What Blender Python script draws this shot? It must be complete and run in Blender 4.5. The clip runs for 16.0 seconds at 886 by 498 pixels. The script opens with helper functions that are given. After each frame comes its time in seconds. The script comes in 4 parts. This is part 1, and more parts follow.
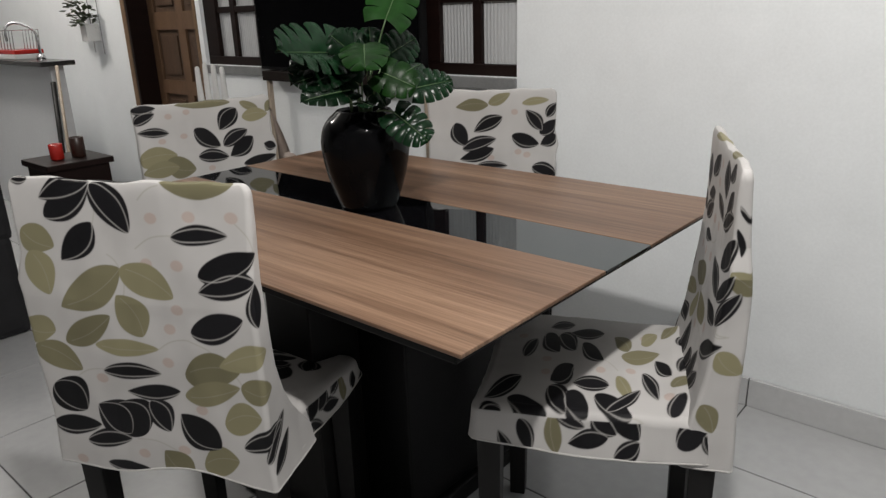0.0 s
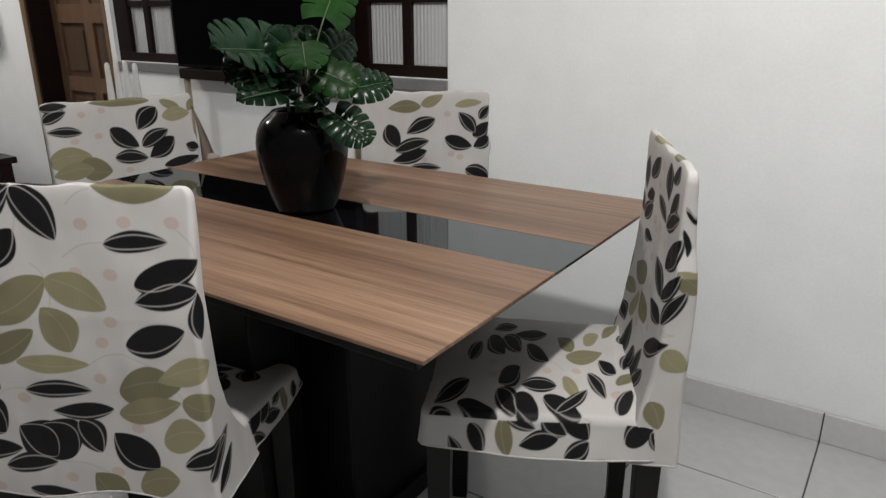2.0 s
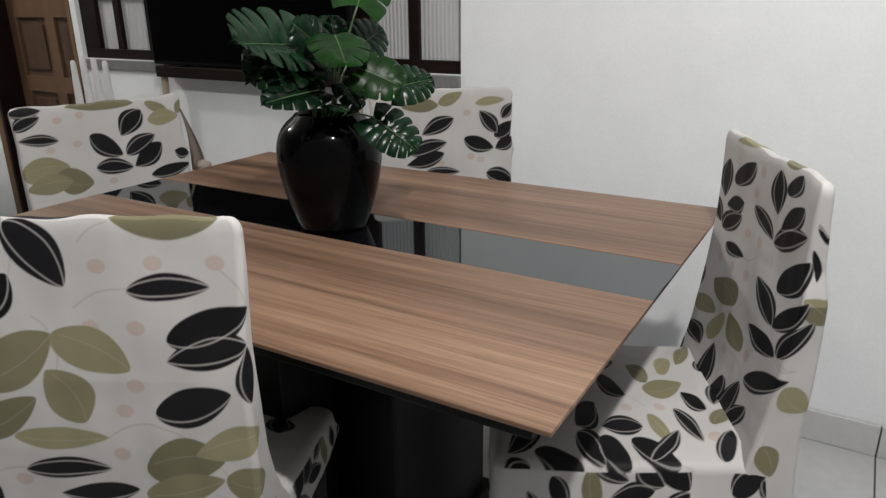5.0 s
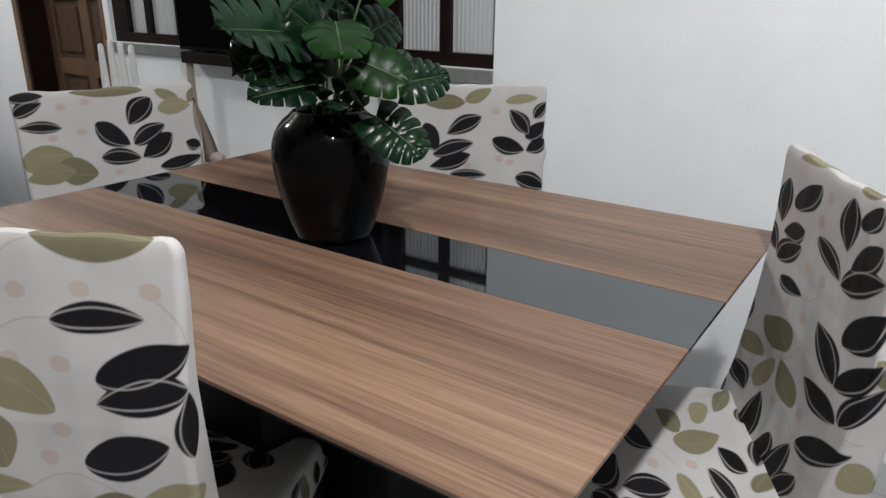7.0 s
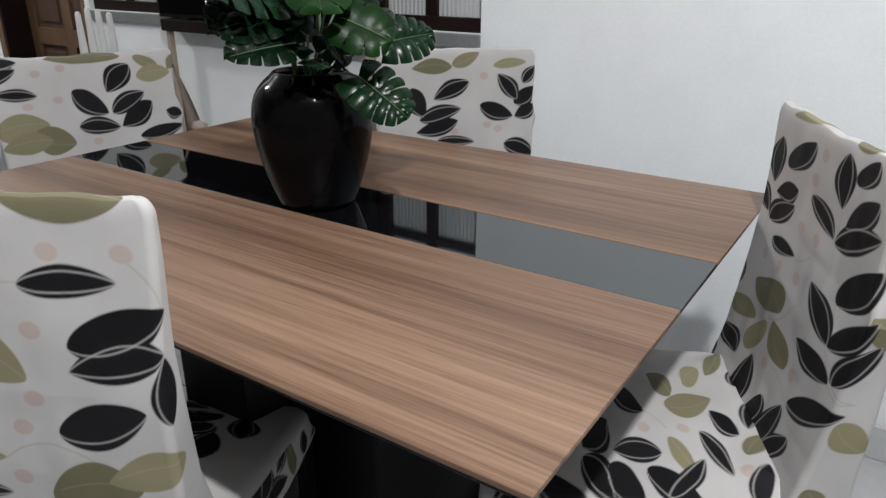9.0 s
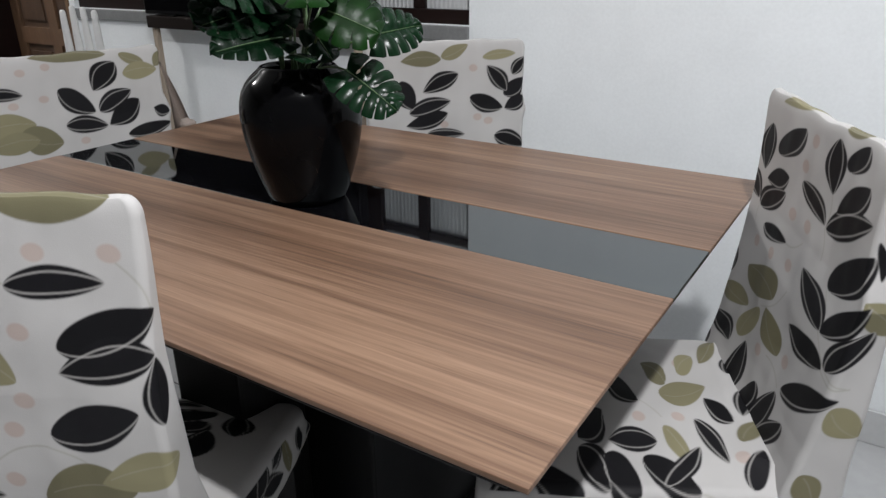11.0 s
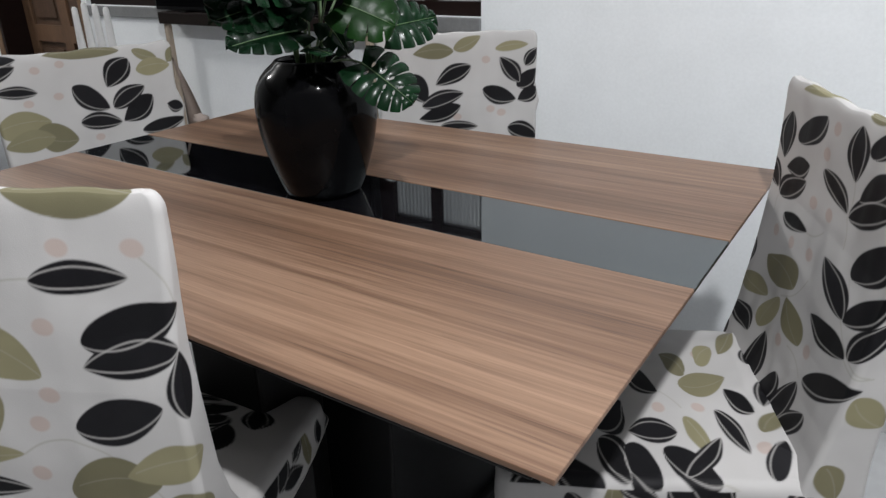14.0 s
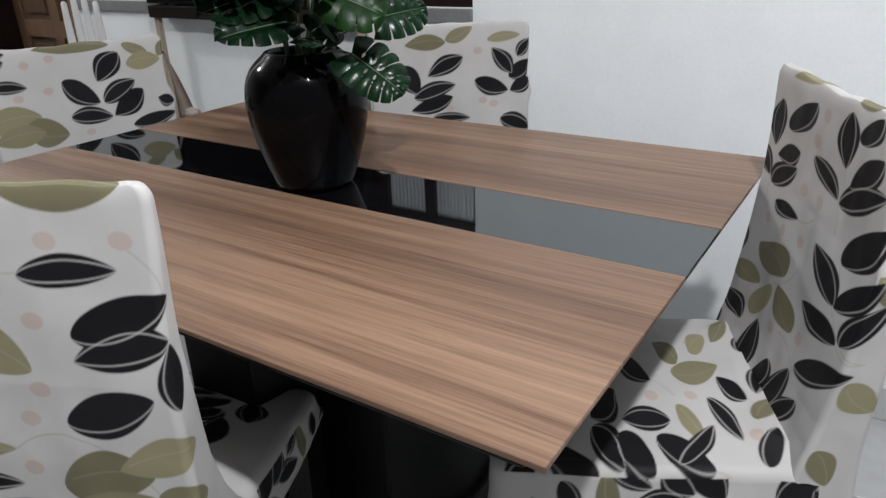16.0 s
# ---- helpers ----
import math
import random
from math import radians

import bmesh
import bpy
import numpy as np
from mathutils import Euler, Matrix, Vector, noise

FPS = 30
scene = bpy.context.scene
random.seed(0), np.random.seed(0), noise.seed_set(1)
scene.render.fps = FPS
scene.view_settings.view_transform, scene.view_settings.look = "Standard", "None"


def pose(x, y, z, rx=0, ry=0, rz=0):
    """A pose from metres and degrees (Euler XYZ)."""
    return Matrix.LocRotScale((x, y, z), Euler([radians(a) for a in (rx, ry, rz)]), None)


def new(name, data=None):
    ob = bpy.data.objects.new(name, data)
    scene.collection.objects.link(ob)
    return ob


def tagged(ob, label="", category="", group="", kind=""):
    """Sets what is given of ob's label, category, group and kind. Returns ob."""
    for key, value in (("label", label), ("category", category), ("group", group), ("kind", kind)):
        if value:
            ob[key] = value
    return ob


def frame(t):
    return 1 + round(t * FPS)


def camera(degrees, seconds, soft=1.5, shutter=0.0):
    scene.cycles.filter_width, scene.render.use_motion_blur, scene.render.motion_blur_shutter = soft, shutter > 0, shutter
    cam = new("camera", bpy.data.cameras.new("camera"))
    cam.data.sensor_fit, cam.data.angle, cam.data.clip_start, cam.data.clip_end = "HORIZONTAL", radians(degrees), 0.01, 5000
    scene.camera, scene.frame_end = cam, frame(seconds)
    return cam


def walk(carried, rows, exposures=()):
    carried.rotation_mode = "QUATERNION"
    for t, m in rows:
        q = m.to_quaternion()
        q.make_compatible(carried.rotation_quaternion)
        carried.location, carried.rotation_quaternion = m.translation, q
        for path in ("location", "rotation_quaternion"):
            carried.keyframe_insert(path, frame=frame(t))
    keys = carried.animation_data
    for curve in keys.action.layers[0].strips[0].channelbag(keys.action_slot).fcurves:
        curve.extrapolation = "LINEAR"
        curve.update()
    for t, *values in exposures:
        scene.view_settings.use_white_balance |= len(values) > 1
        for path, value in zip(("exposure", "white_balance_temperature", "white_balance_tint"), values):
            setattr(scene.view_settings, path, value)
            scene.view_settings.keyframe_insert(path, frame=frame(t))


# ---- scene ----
# ---- camera ----
cam = camera(64.24, 16.0, soft=1.4)
# seconds, eye, heading, pitch, lean to the right
ROWS = [
    (0, 0.5607, -0.6686, 1.2203, 41.30, -18.70, 1.82),
    (0.5, 0.5607, -0.6543, 1.2237, 41.32, -18.97, 1.86),
    (1, 0.5599, -0.6507, 1.2210, 41.46, -19.00, 1.99),
    (1.5, 0.5527, -0.6467, 1.2142, 38.86, -19.29, -0.13),
    (2, 0.4985, -0.6892, 1.2166, 34.06, -18.65, 0.21),
    (2.5, 0.3999, -0.6634, 1.1991, 34.42, -19.40, -0.06),
    (3, 0.3225, -0.6529, 1.2067, 33.93, -19.12, -0.19),
    (3.5, 0.2527, -0.6765, 1.2102, 31.71, -18.47, -0.37),
    (4, 0.2453, -0.6901, 1.2167, 30.40, -17.93, 0.31),
    (4.5, 0.2430, -0.6651, 1.2125, 30.37, -18.68, 0.70),
    (7, 0.1979, -0.4435, 1.1977, 34.47, -19.82, -0.59),
    (7.5, 0.1994, -0.4386, 1.1938, 35.19, -20.14, 0.18),
    (8, 0.1971, -0.4284, 1.1851, 35.36, -21.66, 0.27),
    (8.5, 0.2005, -0.4233, 1.1819, 34.34, -21.64, 0.43),
    (9, 0.1922, -0.4233, 1.1730, 33.64, -21.91, -0.29),
    (11.5, 0.1915, -0.4188, 1.1707, 33.02, -22.58, 0.72),
    (12, 0.1862, -0.4212, 1.1706, 33.22, -22.83, 0.73),
    (12.5, 0.1866, -0.4238, 1.1704, 33.13, -23.34, 0.40),
    (13, 0.1833, -0.4273, 1.1720, 33.41, -22.56, 0.70),
    (13.5, 0.1802, -0.4266, 1.1698, 33.22, -22.57, 0.80),
    (14, 0.1816, -0.4244, 1.1689, 33.93, -22.96, 1.43),
    (14.5, 0.1803, -0.4228, 1.1673, 33.77, -23.45, 1.37),
    (15, 0.1821, -0.4243, 1.1654, 33.83, -23.22, 1.39),
    (15.5, 0.1848, -0.4234, 1.1654, 33.50, -23.29, 1.50),
    (16, 0.1865, -0.4217, 1.1650, 33.58, -23.52, 1.88),
]
walk(cam, [(t, pose(x, y, z, 90 + pitch, 0, yaw) @ pose(0, 0, 0, 0, 0, -lean)) for t, x, y, z, yaw, pitch, lean in ROWS],
     exposures=[(0, -0.04, 6750, 10), (4.5, 0.0, 6700, 10), (7.0, 0.06, 6400, 10), (16.0, 0.17, 6280, 10)])

# ---- light ----
world = bpy.data.worlds.new("night")
scene.world = world
world.use_nodes = True
world.node_tree.nodes["Background"].inputs[0].default_value = (0.10, 0.13, 0.2, 1)
world.node_tree.nodes["Background"].inputs[1].default_value = 0.04


def bulb(name, place, watts, radius, colour):
    data = bpy.data.lights.new(name, "POINT")
    data.energy, data.shadow_soft_size, data.color = watts, radius, colour
    ob = new(name, data)
    ob.location = place
    return ob


LAMP_A, LAMP_B = (0.424, -0.371, 2.35), (-4.2, 0.40, 2.80)
bulb("ceiling_bulb", LAMP_A, 126, 0.04, (1.0, 0.99, 0.98))
bulb("ceiling_bulb", LAMP_B, 98, 0.14, (1.0, 0.97, 0.93))


# ---- materials ----
def material(name, colour, rough=0.5, metal=0.0, bump=0.0, scale=60.0, vary=0.12, stretch=(1, 1, 1), spec=0.5):
    m = bpy.data.materials.new(name)
    m.use_nodes = True
    t = m.node_tree
    b = t.nodes["Principled BSDF"]
    b.inputs["Roughness"].default_value, b.inputs["Metallic"].default_value = rough, metal
    b.inputs["Specular IOR Level"].default_value = spec
    co, mp = t.nodes.new("ShaderNodeTexCoord"), t.nodes.new("ShaderNodeMapping")
    mp.inputs["Scale"].default_value = stretch
    t.links.new(co.outputs["Object"], mp.inputs["Vector"])
    big, small = t.nodes.new("ShaderNodeTexNoise"), t.nodes.new("ShaderNodeTexNoise")
    big.inputs["Scale"].default_value, small.inputs["Scale"].default_value = scale * 0.06, scale
    big.inputs["Detail"].default_value = small.inputs["Detail"].default_value = 5
    for n in (big, small):
        t.links.new(mp.outputs[0], n.inputs["Vector"])
    add = t.nodes.new("ShaderNodeMath")
    add.operation = "ADD"
    t.links.new(big.outputs[0], add.inputs[0]), t.links.new(small.outputs[0], add.inputs[1])
    ramp = t.nodes.new("ShaderNodeValToRGB")
    ramp.color_ramp.elements[0].position, ramp.color_ramp.elements[1].position = 0.3, 0.75
    half = t.nodes.new("ShaderNodeMath")
    half.operation, half.inputs[1].default_value = "MULTIPLY", 0.5
    t.links.new(add.outputs[0], half.inputs[0]), t.links.new(half.outputs[0], ramp.inputs[0])
    ramp.color_ramp.elements[0].color = (*[c * (1 - vary) for c in colour], 1)
    ramp.color_ramp.elements[1].color = (*[min(1, c * (1 + vary)) for c in colour], 1)
    t.links.new(ramp.outputs[0], b.inputs["Base Color"])
    if bump:
        bp = t.nodes.new("ShaderNodeBump")
        bp.inputs["Strength"].default_value, bp.inputs["Distance"].default_value = bump, 0.002
        t.links.new(small.outputs[0], bp.inputs["Height"]), t.links.new(bp.outputs[0], b.inputs["Normal"])
    return m


def fabric_material():
    m = bpy.data.materials.new("printed_fabric")
    m.use_nodes = True
    t = m.node_tree
    b = t.nodes["Principled BSDF"]
    b.inputs["Roughness"].default_value, b.inputs["Specular IOR Level"].default_value = 0.62, 0.22
    col = t.nodes.new("ShaderNodeVertexColor")
    col.layer_name = "print"
    co, nz, big = t.nodes.new("ShaderNodeTexCoord"), t.nodes.new("ShaderNodeTexNoise"), t.nodes.new("ShaderNodeTexNoise")
    nz.inputs["Scale"].default_value, big.inputs["Scale"].default_value = 700, 7
    mix = t.nodes.new("ShaderNodeMixRGB")
    mix.blend_type, mix.inputs[0].default_value = "MULTIPLY", 0.3
    t.links.new(co.outputs["Object"], nz.inputs["Vector"]), t.links.new(co.outputs["Object"], big.inputs["Vector"])
    t.links.new(col.outputs[0], mix.inputs[1]), t.links.new(big.outputs[0], mix.inputs[2])
    t.links.new(mix.outputs[0], b.inputs["Base Color"])
    b1, b2 = t.nodes.new("ShaderNodeBump"), t.nodes.new("ShaderNodeBump")
    b1.inputs["Strength"].default_value, b1.inputs["Distance"].default_value = 0.5, 0.012
    b2.inputs["Strength"].default_value, b2.inputs["Distance"].default_value = 0.25, 0.0006
    t.links.new(big.outputs[0], b1.inputs["Height"]), t.links.new(nz.outputs[0], b2.inputs["Height"])
    t.links.new(b1.outputs[0], b2.inputs["Normal"]), t.links.new(b2.outputs[0], b.inputs["Normal"])
    return m


def plank_material():
    """Brown wood-grain laminate: long streaks along x at several widths."""
    m = bpy.data.materials.new("wood_laminate")
    m.use_nodes = True
    t = m.node_tree
    b = t.nodes["Principled BSDF"]
    b.inputs["Roughness"].default_value, b.inputs["Specular IOR Level"].default_value = 0.38, 0.35
    co = t.nodes.new("ShaderNodeTexCoord")
    out = []
    for sx, sy, det in ((0.35, 11.0, 3), (0.8, 48.0, 5), (5.5, 230.0, 5), (8.0, 300.0, 2)):
        mp, nz = t.nodes.new("ShaderNodeMapping"), t.nodes.new("ShaderNodeTexNoise")
        mp.inputs["Scale"].default_value = (sx, sy, 1)
        nz.inputs["Scale"].default_value, nz.inputs["Detail"].default_value, nz.inputs["Distortion"].default_value = 1.0, det, 0.35
        t.links.new(co.outputs["Object"], mp.inputs["Vector"]), t.links.new(mp.outputs[0], nz.inputs["Vector"])
        out.append(nz)
    a1 = t.nodes.new("ShaderNodeMath")
    a1.operation, a1.inputs[1].default_value = "MULTIPLY_ADD", 0.75
    t.links.new(out[1].outputs[0], a1.inputs[0]), t.links.new(out[0].outputs[0], a1.inputs[2])
    a2 = t.nodes.new("ShaderNodeMath")
    a2.operation, a2.inputs[1].default_value = "MULTIPLY_ADD", 0.70
    t.links.new(out[2].outputs[0], a2.inputs[0]), t.links.new(a1.outputs[0], a2.inputs[2])
    a3 = t.nodes.new("ShaderNodeMath")
    a3.operation, a3.inputs[1].default_value = "MULTIPLY", 0.412
    t.links.new(a2.outputs[0], a3.inputs[0])
    ramp = t.nodes.new("ShaderNodeValToRGB")
    e = ramp.color_ramp.elements
    e[0].position, e[0].color = 0.345, (0.066, 0.0365, 0.0225, 1)
    e[1].position, e[1].color = 0.645, (0.285, 0.180, 0.119, 1)
    mid = e.new(0.48)
    mid.color = (0.151, 0.087, 0.055, 1)
    t.links.new(a3.outputs[0], ramp.inputs[0])
    pores, dash = t.nodes.new("ShaderNodeMapRange"), t.nodes.new("ShaderNodeVectorMath")
    pores.inputs[1].default_value, pores.inputs[2].default_value = 0.60, 0.72
    pores.inputs[3].default_value, pores.inputs[4].default_value = 1.0, 0.74
    dash.operation = "SCALE"
    t.links.new(out[3].outputs[0], pores.inputs[0]), t.links.new(pores.outputs[0], dash.inputs["Scale"])
    t.links.new(ramp.outputs[0], dash.inputs[0]), t.links.new(dash.outputs[0], b.inputs["Base Color"])
    bp = t.nodes.new("ShaderNodeBump")
    bp.inputs["Strength"].default_value, bp.inputs["Distance"].default_value = 0.12, 0.001
    t.links.new(out[2].outputs[0], bp.inputs["Height"]), t.links.new(bp.outputs[0], b.inputs["Normal"])
    return m


def leaf_material(name, colour, low, high, rough, spec):
    m = material(name, colour, rough, 0, 0.7, 38, 0.6, spec=spec)
    b = m.node_tree.nodes["Principled BSDF"]
    t = m.node_tree
    ramp = b.inputs["Base Color"].links[0].from_socket
    info, span, mul = t.nodes.new("ShaderNodeObjectInfo"), t.nodes.new("ShaderNodeMapRange"), t.nodes.new("ShaderNodeVectorMath")
    span.inputs[3].default_value, span.inputs[4].default_value = low, high
    mul.operation = "SCALE"
    t.links.new(info.outputs["Random"], span.inputs[0]), t.links.new(span.outputs[0], mul.inputs["Scale"])
    t.links.new(ramp, mul.inputs[0]), t.links.new(mul.outputs[0], b.inputs["Base Color"])
    return m


FABRIC, PLANK = fabric_material(), plank_material()
WALL = material("white_wall_paint", (0.79, 0.815, 0.83), 0.62, 0, 0.16, 120, 0.05)
# grey for the unseen walls, chosen to cut bounced light and deepen contrast
ROOM = material("low_bounce_wall_grey", (0.33, 0.333, 0.336), 0.7, 0, 0.12, 160, 0.03)
# unseen ceiling, its mid grey sets how much light comes back down
CEIL = material("low_bounce_ceiling_grey", (0.56, 0.56, 0.56), 0.8, 0, 0.1, 120, 0.02)
TILE = material("floor_tile", (0.42, 0.425, 0.43), 0.16, 0, 0.03, 30, 0.07, spec=0.8)
SKIRT = material("baseboard_tile", (0.52, 0.525, 0.53), 0.3, 0, 0.04, 40, 0.09)
GROUT = material("dark_grout", (0.06, 0.06, 0.06), 0.9, 0, 0.3, 200, 0.2)
BLACK = material("black_lacquer", (0.004, 0.004, 0.0045), 0.4, 0, 0.04, 90, 0.3, spec=0.15)
LEG = material("black_painted_wood", (0.006, 0.0055, 0.0055), 0.5, 0, 0.1, 60, 0.3, (6, 6, 1), spec=0.25)
GLASS_BLACK = material("black_table_glass", (0.004, 0.004, 0.005), 0.035, 0, 0.0, 20, 0.1, spec=1.0)
GLASS_BLACK.node_tree.nodes["Principled BSDF"].inputs["IOR"].default_value = 1.75
GLASS_BLACK.node_tree.nodes["Principled BSDF"].inputs["Specular Tint"].default_value = (0.86, 0.97, 1.0, 1)
POT = material("black_glazed_ceramic", (0.003, 0.003, 0.0035), 0.10, 0, 0.05, 14, 0.3, spec=0.1)
SOIL = material("dark_soil", (0.02, 0.014, 0.01), 0.95, 0, 0.8, 140, 0.4)
LEAF = leaf_material("dark_monstera_leaf", (0.0045, 0.020, 0.0075), 0.6, 1.4, 0.25, 0.17)
GREENER = leaf_material("greener_monstera_leaf", (0.0065, 0.033, 0.0045), 0.8, 1.2, 0.36, 0.13)
VEIN = material("pale_green_stem", (0.065, 0.115, 0.045), 0.5, 0, 0.1, 90, 0.2)
STICK = material("pale_wood", (0.34, 0.28, 0.22), 0.55, 0, 0.1, 40, 0.2, (6, 6, 1))
WENGE = material("dark_stained_wood", (0.010, 0.0045, 0.0038), 0.45, 0, 0.2, 30, 0.35, (2, 2, 14), spec=0.18)
DOORWOOD = material("brown_door_wood", (0.125, 0.070, 0.039), 0.5, 0, 0.25, 26, 0.4, (9, 9, 0.8))
DOORDARK = material("brown_door_wood_moulding", (0.075, 0.043, 0.026), 0.5, 0, 0.25, 26, 0.4, (9, 9, 0.8))
CASING = material("door_casing_wood", (0.16, 0.095, 0.05), 0.5, 0, 0.25, 26, 0.35, (9, 9, 0.8))
PANE = material("frosted_window_glass", (0.50, 0.51, 0.52), 0.25, 0, 0.5, 40, 0.08, (12, 12, 0.4))
ribs, rib_bump = PANE.node_tree.nodes.new("ShaderNodeTexWave"), PANE.node_tree.nodes.new("ShaderNodeBump")
ribs.inputs["Scale"].default_value = 20
rib_bump.inputs["Strength"].default_value, rib_bump.inputs["Distance"].default_value = 0.6, 0.003
PANE.node_tree.links.new(PANE.node_tree.nodes["Texture Coordinate"].outputs["Object"], ribs.inputs["Vector"])
PANE.node_tree.links.new(ribs.outputs["Fac"], rib_bump.inputs["Height"])
PANE.node_tree.links.new(rib_bump.outputs[0], PANE.node_tree.nodes["Principled BSDF"].inputs["Normal"])
STONE = material("grey_stone", (0.185, 0.188, 0.19), 0.4, 0, 0.1, 120, 0.18)
SCREEN = material("television_screen", (0.002, 0.002, 0.0025), 0.22, 0, 0, 20, 0.1, spec=0.02)
WHITEWOOD = material("white_painted_wood", (0.70, 0.70, 0.69), 0.5, 0, 0.15, 60, 0.06)
SHELFWOOD = material("dark_shelf_wood", (0.012, 0.008, 0.0065), 0.5, 0, 0.2, 30, 0.35, (1, 8, 8), spec=0.12)
COUNTER = material("grey_counter_front", (0.612, 0.629, 0.646), 0.5, 0, 0.05, 50, 0.06)
GRANITE = material("black_granite", (0.02, 0.02, 0.02), 0.2, 0, 0.05, 300, 0.6)
CHROME = material("brushed_steel", (0.6, 0.6, 0.62), 0.25, 1.0, 0, 60, 0.05)
RED = material("red_glass_candle", (0.42, 0.02, 0.015), 0.25, 0, 0.05, 60, 0.15)
MUG = material("dark_brown_ceramic", (0.035, 0.016, 0.012), 0.35, 0, 0.1, 60, 0.3)
BLUE = material("dark_sofa_cloth", (0.012, 0.012, 0.014), 0.85, 0, 0.5, 260, 0.3)
HEMCLOTH = material("cream_hem_cloth", (0.52, 0.505, 0.49), 0.85, 0, 0.4, 300, 0.15)
HERB = material("pale_green_leaf", (0.055, 0.075, 0.035), 0.5, 0, 0.3, 90, 0.5)
RIBBON = material("brownish_cloth", (0.36, 0.30, 0.265), 0.85, 0, 0.5, 300, 0.2)


# ---- mesh helpers ----
def part(name, bm, mat, parent=None, label="", smooth=False, bevel=0.0):
    if bevel:
        bmesh.ops.bevel(bm, geom=bm.edges[:], offset=bevel, segments=2, profile=0.6, affect="EDGES")
    bmesh.ops.recalc_face_normals(bm, faces=bm.faces)
    me = bpy.data.meshes.new(name)
    bm.to_mesh(me)
    bm.free()
    me.materials.append(mat)
    if smooth:
        me.polygons.foreach_set("use_smooth", [True] * len(me.polygons))
    ob = new(name, me)
    if parent:
        ob.parent = parent
    if label:
        tagged(ob, label)
    return ob


def box(x0, x1, y0, y1, z0, z1, bm=None):
    bm = bm or bmesh.new()
    m = Matrix.LocRotScale(((x0 + x1) / 2, (y0 + y1) / 2, (z0 + z1) / 2), None, (abs(x1 - x0), abs(y1 - y0), abs(z1 - z0)))
    bmesh.ops.create_cube(bm, size=1, matrix=m)
    return bm


def empty(name, m, label, category, group=""):
    ob = new(name)
    ob.empty_display_size = 0.1
    ob.matrix_basis = m
    return tagged(ob, label, category, group)


def lathe(profile, steps=48, bm=None):
    """Turns (radius, height) pairs round z."""
    bm = bm or bmesh.new()
    rings = [[bm.verts.new((r * math.cos(k * math.tau / steps), r * math.sin(k * math.tau / steps), z)) for k in range(steps)] for r, z in profile]
    for a, b in zip(rings, rings[1:]):
        for k in range(steps):
            bm.faces.new((a[k], a[(k + 1) % steps], b[(k + 1) % steps], b[k]))
    bm.faces.new(rings[0][::-1]), bm.faces.new(rings[-1])
    return bm


def tube(points, radius, steps=8, bm=None, taper=1.0):
    bm = bm or bmesh.new()
    points = [Vector(p) for p in points]
    rings = []
    for i, p in enumerate(points):
        d = (points[min(i + 1, len(points) - 1)] - points[max(i - 1, 0)]).normalized()
        s = d.cross(Vector((0.31, 0.2, 0.93))).normalized()
        u = s.cross(d)
        r = radius * (1 + (taper - 1) * i / (len(points) - 1))
        rings.append([bm.verts.new(p + r * (math.cos(k * math.tau / steps) * s + math.sin(k * math.tau / steps) * u)) for k in range(steps)])
    for a, b in zip(rings, rings[1:]):
        for k in range(steps):
            bm.faces.new((a[k], a[(k + 1) % steps], b[(k + 1) % steps], b[k]))
    bm.faces.new(rings[0][::-1]), bm.faces.new(rings[-1])
    return bm


# ---- the room ----
NORTH, EAST, SOUTH, WEST, TOP = 1.44, 3.4, -5.2, -6.6, 3.1
DOOR_L, DOOR_R, DOOR_H = -3.71, -2.96, 2.08
WIN_L, WIN_R, WIN_B, WIN_T = -2.92, -0.918, 0.985, 2.1
bm = bmesh.new()
for x0, x1, z0, z1 in ((WEST, DOOR_L, 0, TOP), (DOOR_L, DOOR_R, DOOR_H, TOP), (DOOR_R, WIN_L, 0, TOP),
                       (WIN_L, WIN_R, 0, WIN_B), (WIN_L, WIN_R, WIN_T, TOP), (WIN_R, EAST, 0, TOP)):
    box(x0, x1, NORTH, NORTH + 0.18, z0, z1, bm)
bmesh.ops.remove_doubles(bm, verts=bm.verts, dist=1e-4)
tagged(part("wall_north", bm, WALL), "smooth white painted plaster wall with window and door", "wall", kind="structure")
# these three walls stay out of view; their grey only limits bounce
tagged(part("wall_east", box(EAST, EAST + 0.15, SOUTH, NORTH, 0, TOP), ROOM), "plain unseen wall, greyed to cut bounced light", "wall", kind="structure")
tagged(part("wall_south", box(WEST, EAST, SOUTH - 0.15, SOUTH, 0, TOP), ROOM), "plain unseen wall, greyed to cut bounced light", "wall", kind="structure")
tagged(part("wall_west", box(WEST - 0.15, WEST, SOUTH, NORTH, 0, TOP), ROOM), "plain unseen wall, greyed to cut bounced light", "wall", kind="structure")
tagged(part("ceiling", box(WEST, EAST, SOUTH, NORTH, TOP, TOP + 0.1), CEIL), "plain unseen ceiling, mid grey to limit bounced light", "ceiling", kind="structure")
tagged(part("wall_hall", box(-4.3, -2.4, 2.6, 2.7, 0, TOP), WALL), "dim plain wall beyond the door", "wall", kind="structure")


